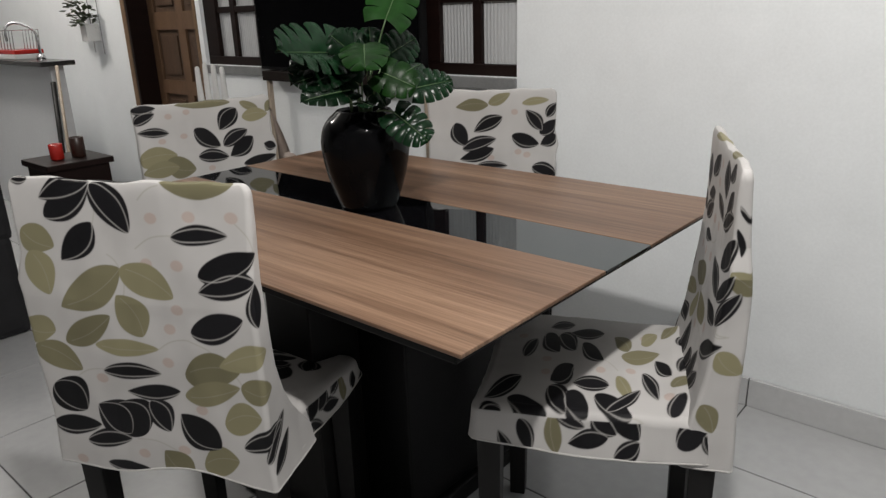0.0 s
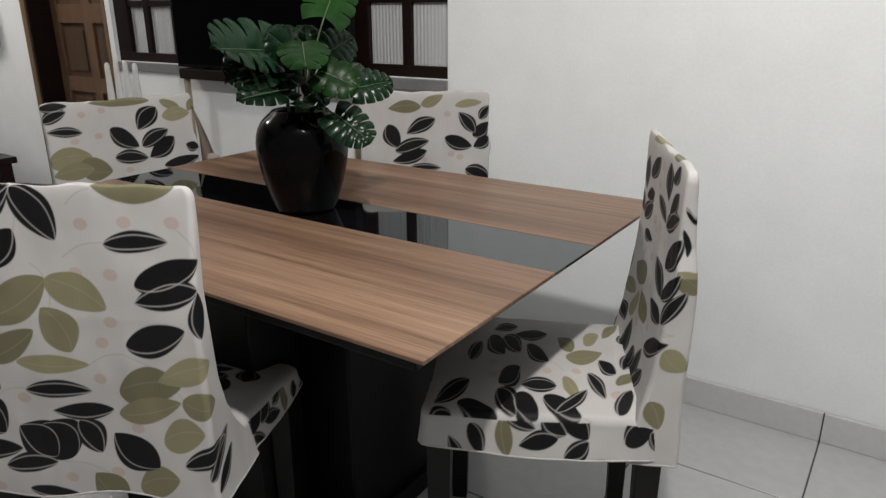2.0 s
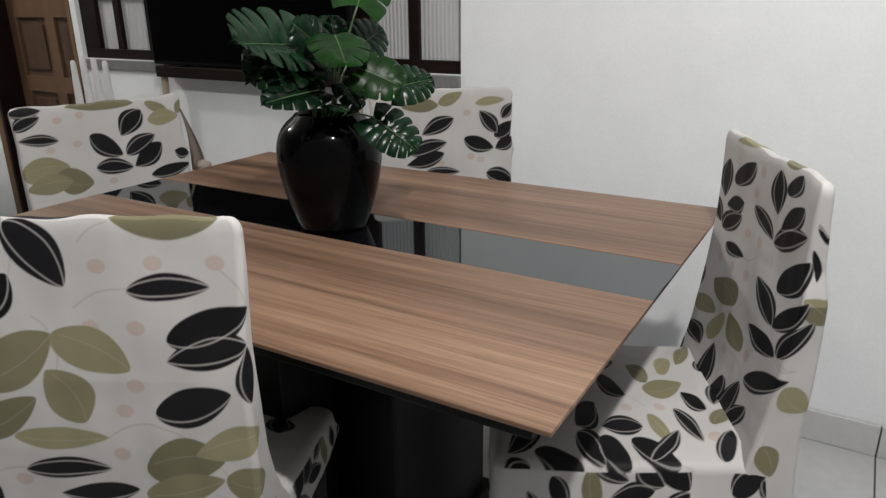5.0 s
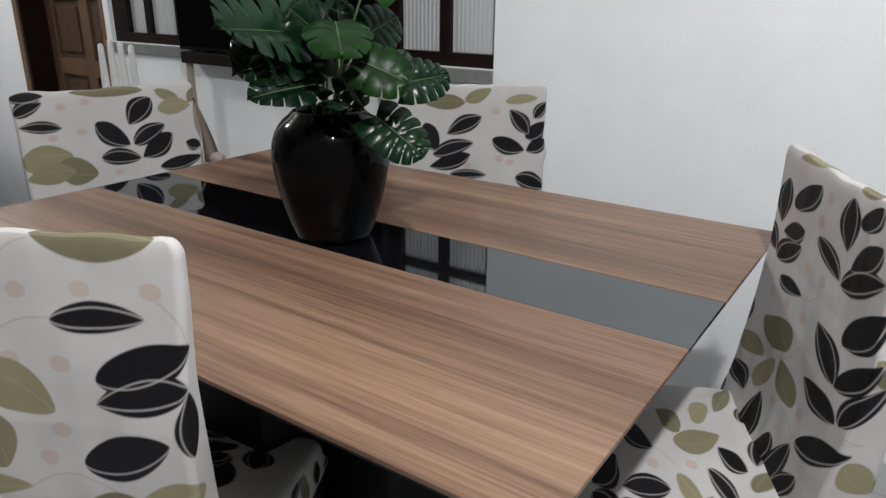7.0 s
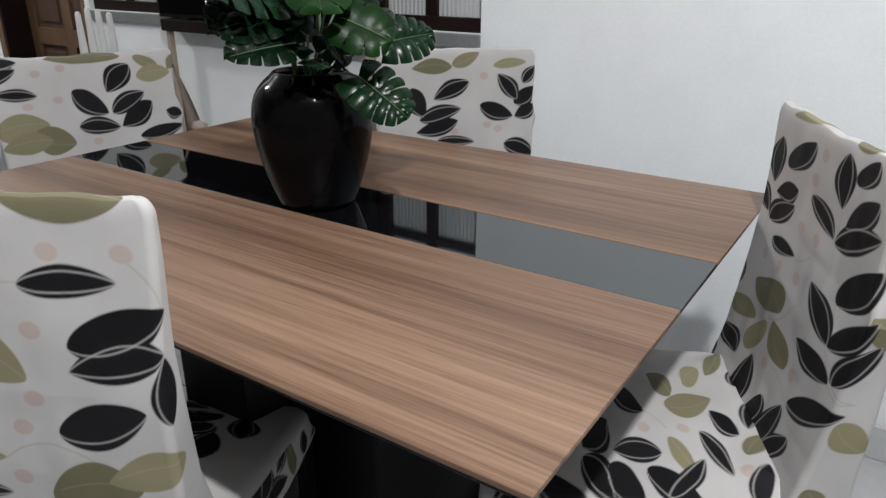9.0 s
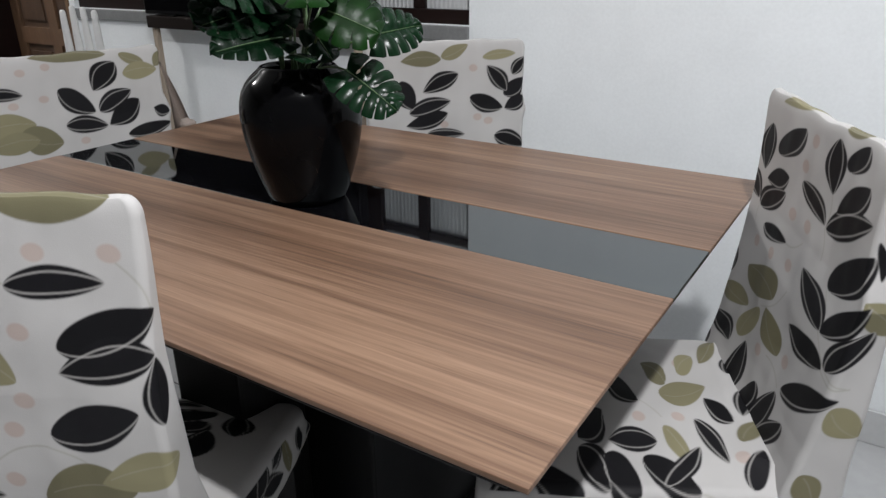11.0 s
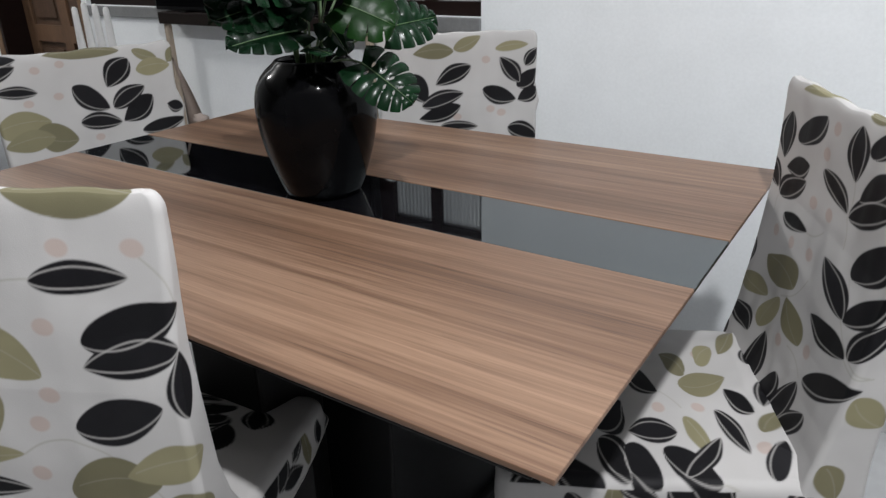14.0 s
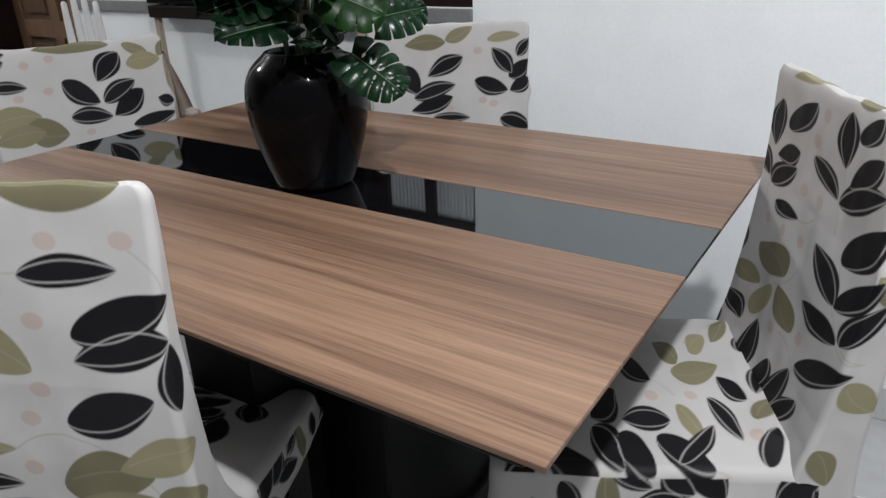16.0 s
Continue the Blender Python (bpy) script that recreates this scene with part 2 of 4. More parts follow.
def ceiling_lamp(place):
    x, y, z = place
    drop = z - TOP
    lamp = empty("ceiling_lamp", pose(x, y, TOP), "white hanging ceiling lamp fitting with bare bulb", "lamp", "ceiling lamps")
    part("ceiling_plate", lathe([(0.05, -0.03), (0.06, -0.022), (0.065, -0.004), (0.065, 0.0)], 32), WHITEWOOD, lamp, smooth=True)
    part("cord", tube([(0, 0, -0.028), (0, 0, (drop + 0.11) / 2), (0, 0, drop + 0.125)], 0.0035, 8), WHITEWOOD, lamp, smooth=True)
    part("socket", lathe([(0.018, drop + 0.07), (0.021, drop + 0.072), (0.021, drop + 0.112), (0.010, drop + 0.13), (0.005, drop + 0.132)], 24), WHITEWOOD, lamp, smooth=True)


ceiling_lamp(LAMP_A), ceiling_lamp(LAMP_B)

# door with its casing
door = empty("door_1", pose(DOOR_L, NORTH, 0), "brown panelled wooden door, closed, in a wooden casing", "door")
tagged(door, kind="structure")
DW = DOOR_R - DOOR_L
part("casing", box(-0.045, 0.004, -0.014, -0.001, 0, DOOR_H + 0.04), CASING, door, "lighter brown wooden casing", bevel=0.003)
part("door_frame", box(0.004, 0.028, -0.012, 0.175, 0, DOOR_H - 0.004), WENGE, door, "dark wooden jamb", bevel=0.003)
part("door_frame", box(DW - 0.028, DW - 0.004, -0.004, 0.175, 0, DOOR_H - 0.004), CASING, door, bevel=0.003)
part("door_frame", box(0.028, DW - 0.028, 0.0, 0.175, DOOR_H - 0.03, DOOR_H - 0.004), CASING, door, bevel=0.003)
bm = bmesh.new()
xs, zs = [0.03, 0.10, 0.345, 0.42, 0.66, DW - 0.03], [0.005, 0.15, 0.42, 0.52, 0.79, 0.87, 1.16, 1.26, 1.55, 1.65, 1.95, DOOR_H - 0.03]
for x0, x1 in ((xs[0], xs[1]), (xs[2], xs[3]), (xs[4], xs[5])):
    box(x0, x1, 0.115, 0.15, zs[0], zs[-1], bm)
for x0, x1 in ((xs[1], xs[2]), (xs[3], xs[4])):
    for z0, z1 in zip(zs[0::2], zs[1::2]):
        box(x0, x1, 0.115, 0.15, z0, z1, bm)
part("door_leaf", bm, DOORWOOD, door)
for x0, x1 in ((xs[1], xs[2]), (xs[3], xs[4])):
    for z0, z1 in zip(zs[1::2], zs[2::2]):
        b2 = bmesh.new()
        box(x0, x1, 0.128, 0.145, z0, z1, b2)
        box(x0 + 0.035, x1 - 0.035, 0.119, 0.128, z0 + 0.035, z1 - 0.035, b2)
        part("door_panel", b2, DOORDARK, door)

# window: dark frame, side casements with small panes, closed dark shutters between
win = empty("window_1", pose(0, NORTH, 0), "wide dark wooden window with small frosted panes", "window")
tagged(win, kind="structure")
FY0, FY1 = 0.02, 0.07
for x0, x1, z0, z1 in ((WIN_L, WIN_R, WIN_B, WIN_B + 0.042), (WIN_L, WIN_R, WIN_T - 0.05, WIN_T), (WIN_L, WIN_L + 0.11, WIN_B + 0.042, WIN_T - 0.05),
                       (WIN_R - 0.008, WIN_R, WIN_B + 0.042, WIN_T - 0.05), (-2.47, -2.30, WIN_B + 0.042, WIN_T - 0.05), (-1.50, -1.29, WIN_B + 0.042, WIN_T - 0.05)):
    part("window_frame", box(x0, x1, FY0, FY1, z0, z1), WENGE, win, bevel=0.003)
for x0, x1 in ((WIN_L + 0.11, -2.47), (-1.29, WIN_R - 0.008)):
    mid = -2.668 if x0 < -2 else -1.114
    part("glazing_bar", box(mid - 0.02, mid + 0.02, FY0 + 0.005, FY1 - 0.005, WIN_B + 0.042, WIN_T - 0.05), WENGE, win, bevel=0.003)
    low = 1.24 if x0 < -2 else 1.245
    for z in (low, 1.55, 1.8):
        for a, b in ((x0, mid - 0.02), (mid + 0.02, x1)):
            part("glazing_bar", box(a, b, FY0 + 0.007, FY1 - 0.007, z, z + 0.03), WENGE, win, bevel=0.003)
    for a, b in ((x0, mid - 0.02), (mid + 0.02, x1)):
        for z0, z1 in ((WIN_B + 0.042, low), (low + 0.03, 1.55), (1.58, 1.8), (1.83, WIN_T - 0.05)):
            part("pane", box(a, b, 0.042, 0.047, z0, z1), PANE, win)
for k in range(2):
    x0 = -2.30 + k * 0.40
    bm = box(x0, x0 + 0.05, FY0 + 0.004, FY1, WIN_B + 0.042, WIN_T - 0.05)
    box(x0 + 0.345, x0 + 0.395, FY0 + 0.004, FY1, WIN_B + 0.042, WIN_T - 0.05, bm)
    for j in range(25):
        z = WIN_B + 0.06 + j * 0.04
        box(x0 + 0.05, x0 + 0.345, FY0 + 0.012, FY1 - 0.008, z, z + 0.03, bm)
    part("shutter", bm, WENGE, win)
part("window_sill", box(WIN_L, WIN_R, -0.012, 0.10, WIN_B - 0.045, WIN_B - 0.002), STONE, win, "grey stone sill", bevel=0.004)

# ---- dining table ----
LEN, WID, HIGH = 1.367, 1.0, 0.77
STRIP0, STRIP1 = 0.411, 0.592
table = empty("dining_table", pose(0, 0, 0), "dining table with wood-grain top, black glass strip and black pedestal", "table")
part("top_panel", box(-LEN, 0, 0, STRIP0 - 0.0015, HIGH - 0.007, HIGH), PLANK, table, "brown wood-grain panel", bevel=0.0015)
part("top_panel", box(-LEN, 0, STRIP1 + 0.0015, WID, HIGH - 0.007, HIGH), PLANK, table, "brown wood-grain panel", bevel=0.0015)
part("glass_strip", box(-LEN, 0, STRIP0, STRIP1, HIGH - 0.007, HIGH - 0.001), GLASS_BLACK, table, "glossy black glass strip", bevel=0.001)
part("under_frame", box(-LEN + 0.035, -0.035, 0.03, WID - 0.03, HIGH - 0.040, HIGH - 0.0075), BLACK, table, "black under-frame", bevel=0.003)
part("pedestal", box(-0.93, -0.45, 0.34, 0.72, 0.05, HIGH - 0.04), BLACK, table, "black box pedestal", bevel=0.006)
part("pedestal_column", box(-0.76, -0.60, 0.20, 0.34, 0.05, HIGH - 0.04), LEG, table, bevel=0.006)
part("plinth", box(-0.97, -0.43, 0.18, 0.75, 0.0, 0.05), BLACK, table, bevel=0.006)

# ---- printed chair covers ----
# each leaf: one tip, the other tip (metres across, metres up), and the way across it
near_back_dark = [(-0.166, 0.938, -0.061, 0.972, 0.009, -0.045), (-0.159, 0.905, -0.063, 0.965, 0.028, -0.040), (-0.061, 0.966, 0.006, 0.885, -0.048, -0.034), (-0.137, 0.829, -0.066, 0.900, 0.043, -0.029), (0.085, 0.881, 0.187, 0.887, -0.005, -0.034), (0.128, 0.815, 0.239, 0.858, 0.012, -0.048), (0.124, 0.788, 0.233, 0.811, 0.001, -0.049), (0.103, 0.715, 0.205, 0.746, 0.005, -0.052), (-0.089, 0.625, 0.031, 0.631, -0.008, -0.033), (-0.048, 0.587, 0.064, 0.599, -0.006, -0.033), (-0.201, 0.589, -0.143, 0.539, -0.062, -0.061), (-0.222, 0.505, -0.120, 0.508, -0.013, -0.042), (-0.116, 0.554, -0.056, 0.500, -0.060, -0.061), (-0.019, 0.505, -0.075, 0.558, 0.065, 0.065), (-0.003, 0.572, 0.033, 0.515, -0.044, -0.034)]
near_back_dark += [(0.058, 0.554, 0.129, 0.492, -0.045, -0.050), (-0.156, 0.472, -0.056, 0.488, -0.007, -0.040), (-0.121, 0.428, -0.027, 0.427, -0.008, -0.025), (-0.223, 0.970, -0.186, 0.969, -0.007, -0.021), (-0.065, 0.981, 0.032, 0.979, -0.004, -0.013), (0.175, 0.498, 0.274, 0.534, 0.004, -0.039), (0.233, 0.808, 0.236, 0.731, -0.037, -0.009), (0.218, 0.471, 0.286, 0.549, 0.022, -0.021), (0.237, 0.444, 0.296, 0.505, 0.019, -0.022)]
near_back_olive = [(0.070, 0.972, 0.205, 0.974, -0.011, -0.063), (-0.212, 0.885, -0.149, 0.852, -0.037, -0.042), (-0.202, 0.844, -0.170, 0.766, -0.054, -0.027), (-0.151, 0.745, -0.021, 0.823, 0.030, -0.056), (-0.021, 0.823, 0.075, 0.775, -0.036, -0.048), (-0.155, 0.678, -0.053, 0.736, 0.019, -0.042), (-0.034, 0.775, 0.008, 0.700, -0.054, -0.035), (-0.094, 0.678, 0.033, 0.678, -0.009, -0.032), (-0.223, 0.667, -0.131, 0.623, -0.034, -0.044), (-0.245, 0.710, -0.175, 0.696, -0.029, -0.051), (0.079, 0.633, 0.186, 0.649, -0.006, -0.067), (0.072, 0.592, 0.182, 0.618, -0.001, -0.045), (0.149, 0.656, 0.249, 0.685, 0.003, -0.047), (0.184, 0.621, 0.254, 0.610, -0.017, -0.047), (0.144, 0.543, 0.216, 0.563, 0.001, -0.061)]
near_back_olive += [(0.011, 0.472, 0.062, 0.424, -0.043, -0.046), (0.088, 0.450, 0.162, 0.469, -0.002, -0.061)]
near_back_dots = [(0.051, 0.911), (0.121, 0.916), (0.196, 0.917), (0.033, 0.834), (0.091, 0.833), (0.079, 0.754), (0.060, 0.718), (0.049, 0.655), (-0.095, 0.609), (0.102, 0.567), (0.053, 0.478), (-0.034, 0.460), (-0.178, 0.428)]
right_back_dark = [(0.174, 0.846, 0.173, 0.923, -0.068, 0.011), (0.123, 0.885, 0.037, 0.943, -0.068, -0.010), (0.251, 0.837, 0.178, 0.796, 0.054, -0.021), (0.155, 0.836, 0.064, 0.864, -0.024, -0.029), (0.164, 0.788, 0.068, 0.840, -0.060, -0.017), (0.127, 0.769, 0.022, 0.774, 0.026, -0.027), (-0.086, 0.886, -0.072, 0.955, -0.054, 0.010), (-0.111, 0.923, -0.151, 0.962, -0.045, -0.007), (0.013, 0.874, -0.082, 0.843, 0.038, -0.023), (-0.106, 0.868, -0.180, 0.922, -0.048, -0.014), (-0.088, 0.841, -0.205, 0.887, -0.025, -0.033), (-0.141, 0.775, -0.221, 0.853, -0.064, -0.011), (-0.058, 0.771, -0.149, 0.721, 0.048, -0.031), (-0.153, 0.720, -0.240, 0.795, -0.040, -0.013), (-0.194, 0.689, -0.248, 0.763, -0.050, 0.001)]
right_back_dark += [(-0.060, 0.685, -0.184, 0.685, 0.033, -0.038), (0.221, 0.564, 0.121, 0.555, 0.054, -0.041), (0.216, 0.642, 0.233, 0.700, -0.047, 0.017), (0.235, 0.557, 0.241, 0.604, -0.039, 0.017), (0.219, 0.482, 0.235, 0.533, -0.047, 0.024), (0.045, 0.500, 0.059, 0.588, -0.066, 0.035), (-0.002, 0.479, -0.024, 0.565, -0.055, 0.026), (-0.062, 0.500, -0.091, 0.591, -0.068, 0.030), (-0.104, 0.605, -0.234, 0.662, 0.007, -0.044), (-0.086, 0.495, -0.141, 0.570, -0.061, 0.010)]
right_back_olive = [(0.141, 0.690, 0.009, 0.688, 0.071, -0.061), (0.213, 0.625, 0.099, 0.632, 0.048, -0.043), (0.091, 0.580, 0.047, 0.656, -0.070, 0.019), (0.021, 0.669, -0.056, 0.628, 0.050, -0.034), (0.144, 0.961, 0.002, 0.977, -0.002, -0.013), (-0.079, 0.971, -0.143, 0.973, 0.004, -0.015)]
right_back_dots = [(-0.004, 0.935), (0.013, 0.895), (0.026, 0.819), (-0.032, 0.821), (0.060, 0.743), (-0.009, 0.752), (-0.085, 0.636), (0.002, 0.605), (0.138, 0.735)]
right_seat_dark = [(0.132, 0.366, 0.152, 0.307, -0.051, -0.006), (0.095, 0.372, 0.004, 0.335, -0.051, 0.026), (0.093, 0.340, 0.018, 0.301, -0.061, 0.023), (0.102, 0.318, 0.112, 0.239, -0.055, -0.002), (-0.029, 0.403, 0.063, 0.388, -0.028, -0.026), (0.053, 0.288, -0.018, 0.240, -0.056, 0.016), (-0.201, 0.457, -0.111, 0.400, -0.054, -0.025), (-0.192, 0.414, -0.223, 0.332, -0.053, 0.002), (-0.251, 0.466, -0.224, 0.421, -0.044, -0.013), (-0.119, 0.339, -0.049, 0.300, -0.062, -0.026), (-0.139, 0.341, -0.216, 0.299, -0.058, 0.028), (-0.151, 0.304, -0.219, 0.257, -0.065, 0.024), (-0.117, 0.294, -0.116, 0.225, -0.052, -0.000), (-0.152, 0.250, -0.214, 0.178, -0.056, 0.014), (-0.059, 0.162, -0.159, 0.132, -0.032, 0.021)]
right_seat_dark += [(-0.001, 0.132, -0.072, 0.106, -0.036, 0.020)]
right_seat_olive = [(0.099, 0.217, 0.041, 0.185, -0.052, 0.018), (0.007, 0.201, 0.030, 0.124, -0.067, -0.001), (0.077, 0.164, 0.125, 0.128, -0.050, -0.010), (0.101, 0.122, 0.186, 0.083, -0.042, -0.015), (-0.080, 0.213, -0.169, 0.181, -0.028, 0.018)]
right_seat_dots = [(-0.059, 0.243), (-0.054, 0.184), (0.103, 0.157), (-0.088, 0.353), (-0.031, 0.356), (0.077, 0.420), (-0.149, 0.113)]
right_skirt_dark = [(0.377, 0.456, 0.349, 0.406, -0.019, 0.015), (0.335, 0.484, 0.313, 0.418, -0.028, 0.016), (0.267, 0.504, 0.21, 0.478, -0.01, 0.027), (0.244, 0.443, 0.168, 0.46, 0.004, 0.039), (0.198, 0.506, 0.153, 0.467, -0.024, 0.037), (0.158, 0.511, 0.114, 0.461, -0.029, 0.037), (0.159, 0.418, 0.113, 0.455, 0.018, 0.034), (0.048, 0.455, 0.002, 0.497, 0.024, 0.041), (0.004, 0.483, -0.017, 0.444, -0.017, 0.015), (0.133, 0.414, 0.043, 0.414, -0.0, 0.012), (0.104, 0.508, 0.045, 0.504, -0.001, 0.014)]
right_skirt_olive = [(0.272, 0.509, 0.265, 0.418, -0.031, 0.007)]
left_back_dark = [(-0.042, 0.866, -0.105, 0.938, -0.046, -0.041), (0.043, 0.879, -0.038, 0.811, 0.034, -0.043), (-0.048, 0.812, -0.136, 0.859, -0.021, -0.043), (-0.067, 0.772, -0.154, 0.832, -0.030, -0.047), (0.040, 0.785, -0.063, 0.772, 0.006, -0.045), (-0.111, 0.739, -0.234, 0.757, -0.006, -0.038), (0.227, 0.884, 0.125, 0.875, 0.005, -0.031), (0.236, 0.958, 0.155, 0.960, 0.003, -0.028), (0.234, 0.916, 0.161, 0.944, -0.008, -0.037), (-0.190, 0.803, -0.233, 0.787, 0.012, -0.032)]
left_back_olive = [(0.096, 0.965, -0.088, 0.960, 0.004, -0.034), (-0.121, 0.957, -0.184, 0.932, 0.012, -0.026), (-0.121, 0.904, -0.217, 0.909, -0.000, -0.045), (-0.211, 0.916, -0.235, 0.955, -0.028, -0.016), (0.235, 0.789, 0.107, 0.799, -0.000, -0.068), (0.147, 0.777, 0.053, 0.742, 0.023, -0.067), (0.228, 0.748, 0.107, 0.758, -0.001, -0.053)]
far_back_dark = [(0.059, 0.833, -0.038, 0.885, -0.022, -0.040), (0.119, 0.862, 0.083, 0.788, 0.048, -0.025), (0.095, 0.777, -0.017, 0.813, -0.012, -0.041), (0.103, 0.742, -0.010, 0.780, -0.013, -0.041), (0.046, 0.723, -0.056, 0.724, 0.000, -0.027), (-0.069, 0.822, -0.158, 0.794, 0.013, -0.044)]
far_back_dark += [(-0.116, 0.907, -0.167, 0.840, 0.034, -0.024), (-0.162, 0.827, -0.217, 0.874, -0.029, -0.032), (-0.181, 0.883, -0.217, 0.928, -0.024, -0.019), (-0.163, 0.792, -0.218, 0.826, -0.021, -0.033), (-0.138, 0.722, -0.222, 0.691, 0.015, -0.045)]
far_back_olive = [(0.115, 0.915, 0.009, 0.923, -0.003, -0.040), (0.009, 0.927, -0.064, 0.959, -0.014, -0.030), (-0.104, 0.927, -0.189, 0.938, -0.004, -0.024)]
near_back_stems = [(0.014, 0.859, 0.086, 0.883), (-0.044, 0.847, -0.021, 0.823), (-0.021, 0.823, -0.020, 0.771), (0.033, 0.678, 0.095, 0.700), (0.095, 0.700, 0.165, 0.652), (0.165, 0.652, 0.191, 0.605), (-0.143, 0.610, -0.085, 0.628), (-0.063, 0.965, -0.064, 0.897), (0.201, 0.908, 0.234, 0.857), (-0.046, 0.489, 0.046, 0.471), (0.030, 0.940, 0.071, 0.965)]
right_back_stems = [(0.169, 0.786, 0.170, 0.759), (0.022, 0.774, -0.031, 0.796), (-0.098, 0.798, -0.085, 0.839), (-0.085, 0.839, -0.086, 0.886), (-0.148, 0.718, -0.136, 0.773), (-0.148, 0.718, -0.237, 0.681), (0.042, 0.661, -0.030, 0.721), (-0.093, 0.598, -0.028, 0.613), (-0.184, 0.685, -0.242, 0.681)]
right_seat_stems = [(-0.015, 0.238, -0.059, 0.210), (0.123, 0.365, 0.059, 0.340), (-0.214, 0.178, -0.237, 0.133)]
right_back_olive += [(-0.228, 0.800, -0.270, 0.760, 0.026, -0.028), (-0.228, 0.650, -0.272, 0.610, 0.028, -0.030), (-0.226, 0.545, -0.262, 0.490, 0.028, -0.020)]
right_back_dark += [(-0.224, 0.905, -0.246, 0.880, 0.006, 0.022), (-0.224, 0.872, -0.238, 0.825, 0.014, 0.006)]
right_seat_dark += [(-0.205, 0.225, -0.125, 0.165, 0.018, 0.026), (-0.205, 0.110, -0.140, 0.085, 0.010, 0.028), (-0.060, 0.090, 0.020, 0.065, 0.010, 0.030), (0.060, 0.085, 0.120, 0.060, 0.010, 0.026)]
right_seat_olive += [(-0.120, 0.105, -0.070, 0.070, 0.016, 0.024)]
CREAM, INK, OLIVE, BLUSH, LINE = (np.array(c) for c in ((0.565, 0.55, 0.54), (0.0075, 0.0070, 0.0088), (0.245, 0.225, 0.135), (0.52, 0.41, 0.365), (0.55, 0.53, 0.51)))


def scatter(seed, x0, x1, y0, y1):
    """A loose all-over spread of leaves for the cloth that is hardly seen."""
    rnd = random.Random(seed)
    dark, olive, spots = [], [], []
    for k in range(int((x1 - x0) * (y1 - y0) * 95)):
        u, v, a, s = rnd.uniform(x0, x1), rnd.uniform(y0, y1), rnd.uniform(0, math.tau), rnd.uniform(0.07, 0.11)
        (dark if rnd.random() < 0.58 else olive).append((u, v, u + s * math.cos(a), v + s * math.sin(a), -0.45 * s * math.sin(a), 0.45 * s * math.cos(a)))
        spots.append((rnd.uniform(x0, x1), rnd.uniform(y0, y1)))
    return dark, olive, spots


def printed(u, v, prints, soft=0.0024):
    """Cloth colour at the places u, v: cream ground, blush spots, olive leaves, ink leaves with fine light lines."""
    dark, olive, spots, stems = (*prints, [])[:4]
    col = np.tile(CREAM, (len(u), 1))

    def lay(mask, c):
        col[:] = col * (1 - mask[:, None]) + c * mask[:, None]
    for a, b in spots:
        d = np.hypot((u - a) / 1.25, v - b)
        lay(0.8 * np.clip((0.0095 - d) / soft + 0.5, 0, 1), BLUSH)
    for a, b, c, d in stems:
        du, dv = c - a, d - b
        long2 = du * du + dv * dv
        t = ((u - a) * du + (v - b) * dv) / long2
        off = ((v - b) * du - (u - a) * dv) / math.sqrt(long2) - 0.10 * math.sqrt(long2) * np.sin(np.pi * np.clip(t, 0, 1))
        lay(0.55 * np.clip((0.0009 - np.abs(off)) / soft + 0.5, 0, 1) * ((t > 0) & (t < 1)), np.array((0.36, 0.34, 0.27)))
    for kind, leaves in ((OLIVE, olive), (INK, dark)):
        lines = []
        for i, (a, b, c, d, pu, pv) in enumerate(leaves):
            du, dv = c - a, d - b
            area = du * pv - dv * pu
            if abs(area) < 1e-5:
                continue
            t = ((u - a) * pv - (v - b) * pu) / area
            s = ((v - b) * du - (u - a) * dv) / area
            fine = soft * math.hypot(du, dv) / abs(area)
            side = 1 if i % 2 else -1
            tc = np.clip(t, 0, 1)
            s = s - side * 0.08 * np.sin(np.pi * tc)
            half = 0.53 * np.sin(np.pi * tc ** (0.85 if i % 3 else 1.15)) ** 0.70
            long = math.hypot(du, dv)
            on = np.clip(t * long / soft + 0.5, 0, 1) * np.clip((1 - t) * long / soft + 0.5, 0, 1)
            lay(np.clip((half - np.abs(s)) / fine + 0.5, 0, 1) * on, kind * (1.0 + 0.12 * ((i * 7) % 5 - 2)))
            if kind is INK and math.hypot(pu, pv) > 0.016:
                for off in (0.64 * side,) if i % 2 else (0.6 * side, -0.66 * side):
                    gap = np.abs(s - off * half) / fine * soft
                    lines.append(0.72 * np.clip((0.0010 - gap) / 0.0023 + 0.5, 0, 1) * on)
            elif kind is OLIVE:
                gap = np.abs(s - 0.2 * side * half) / fine * soft
                lay(0.3 * np.clip((0.0008 - gap) / soft + 0.3, 0, 1) * on * (t > 0.1), CREAM)
        for mask in lines:
            lay(mask, LINE)
    return col


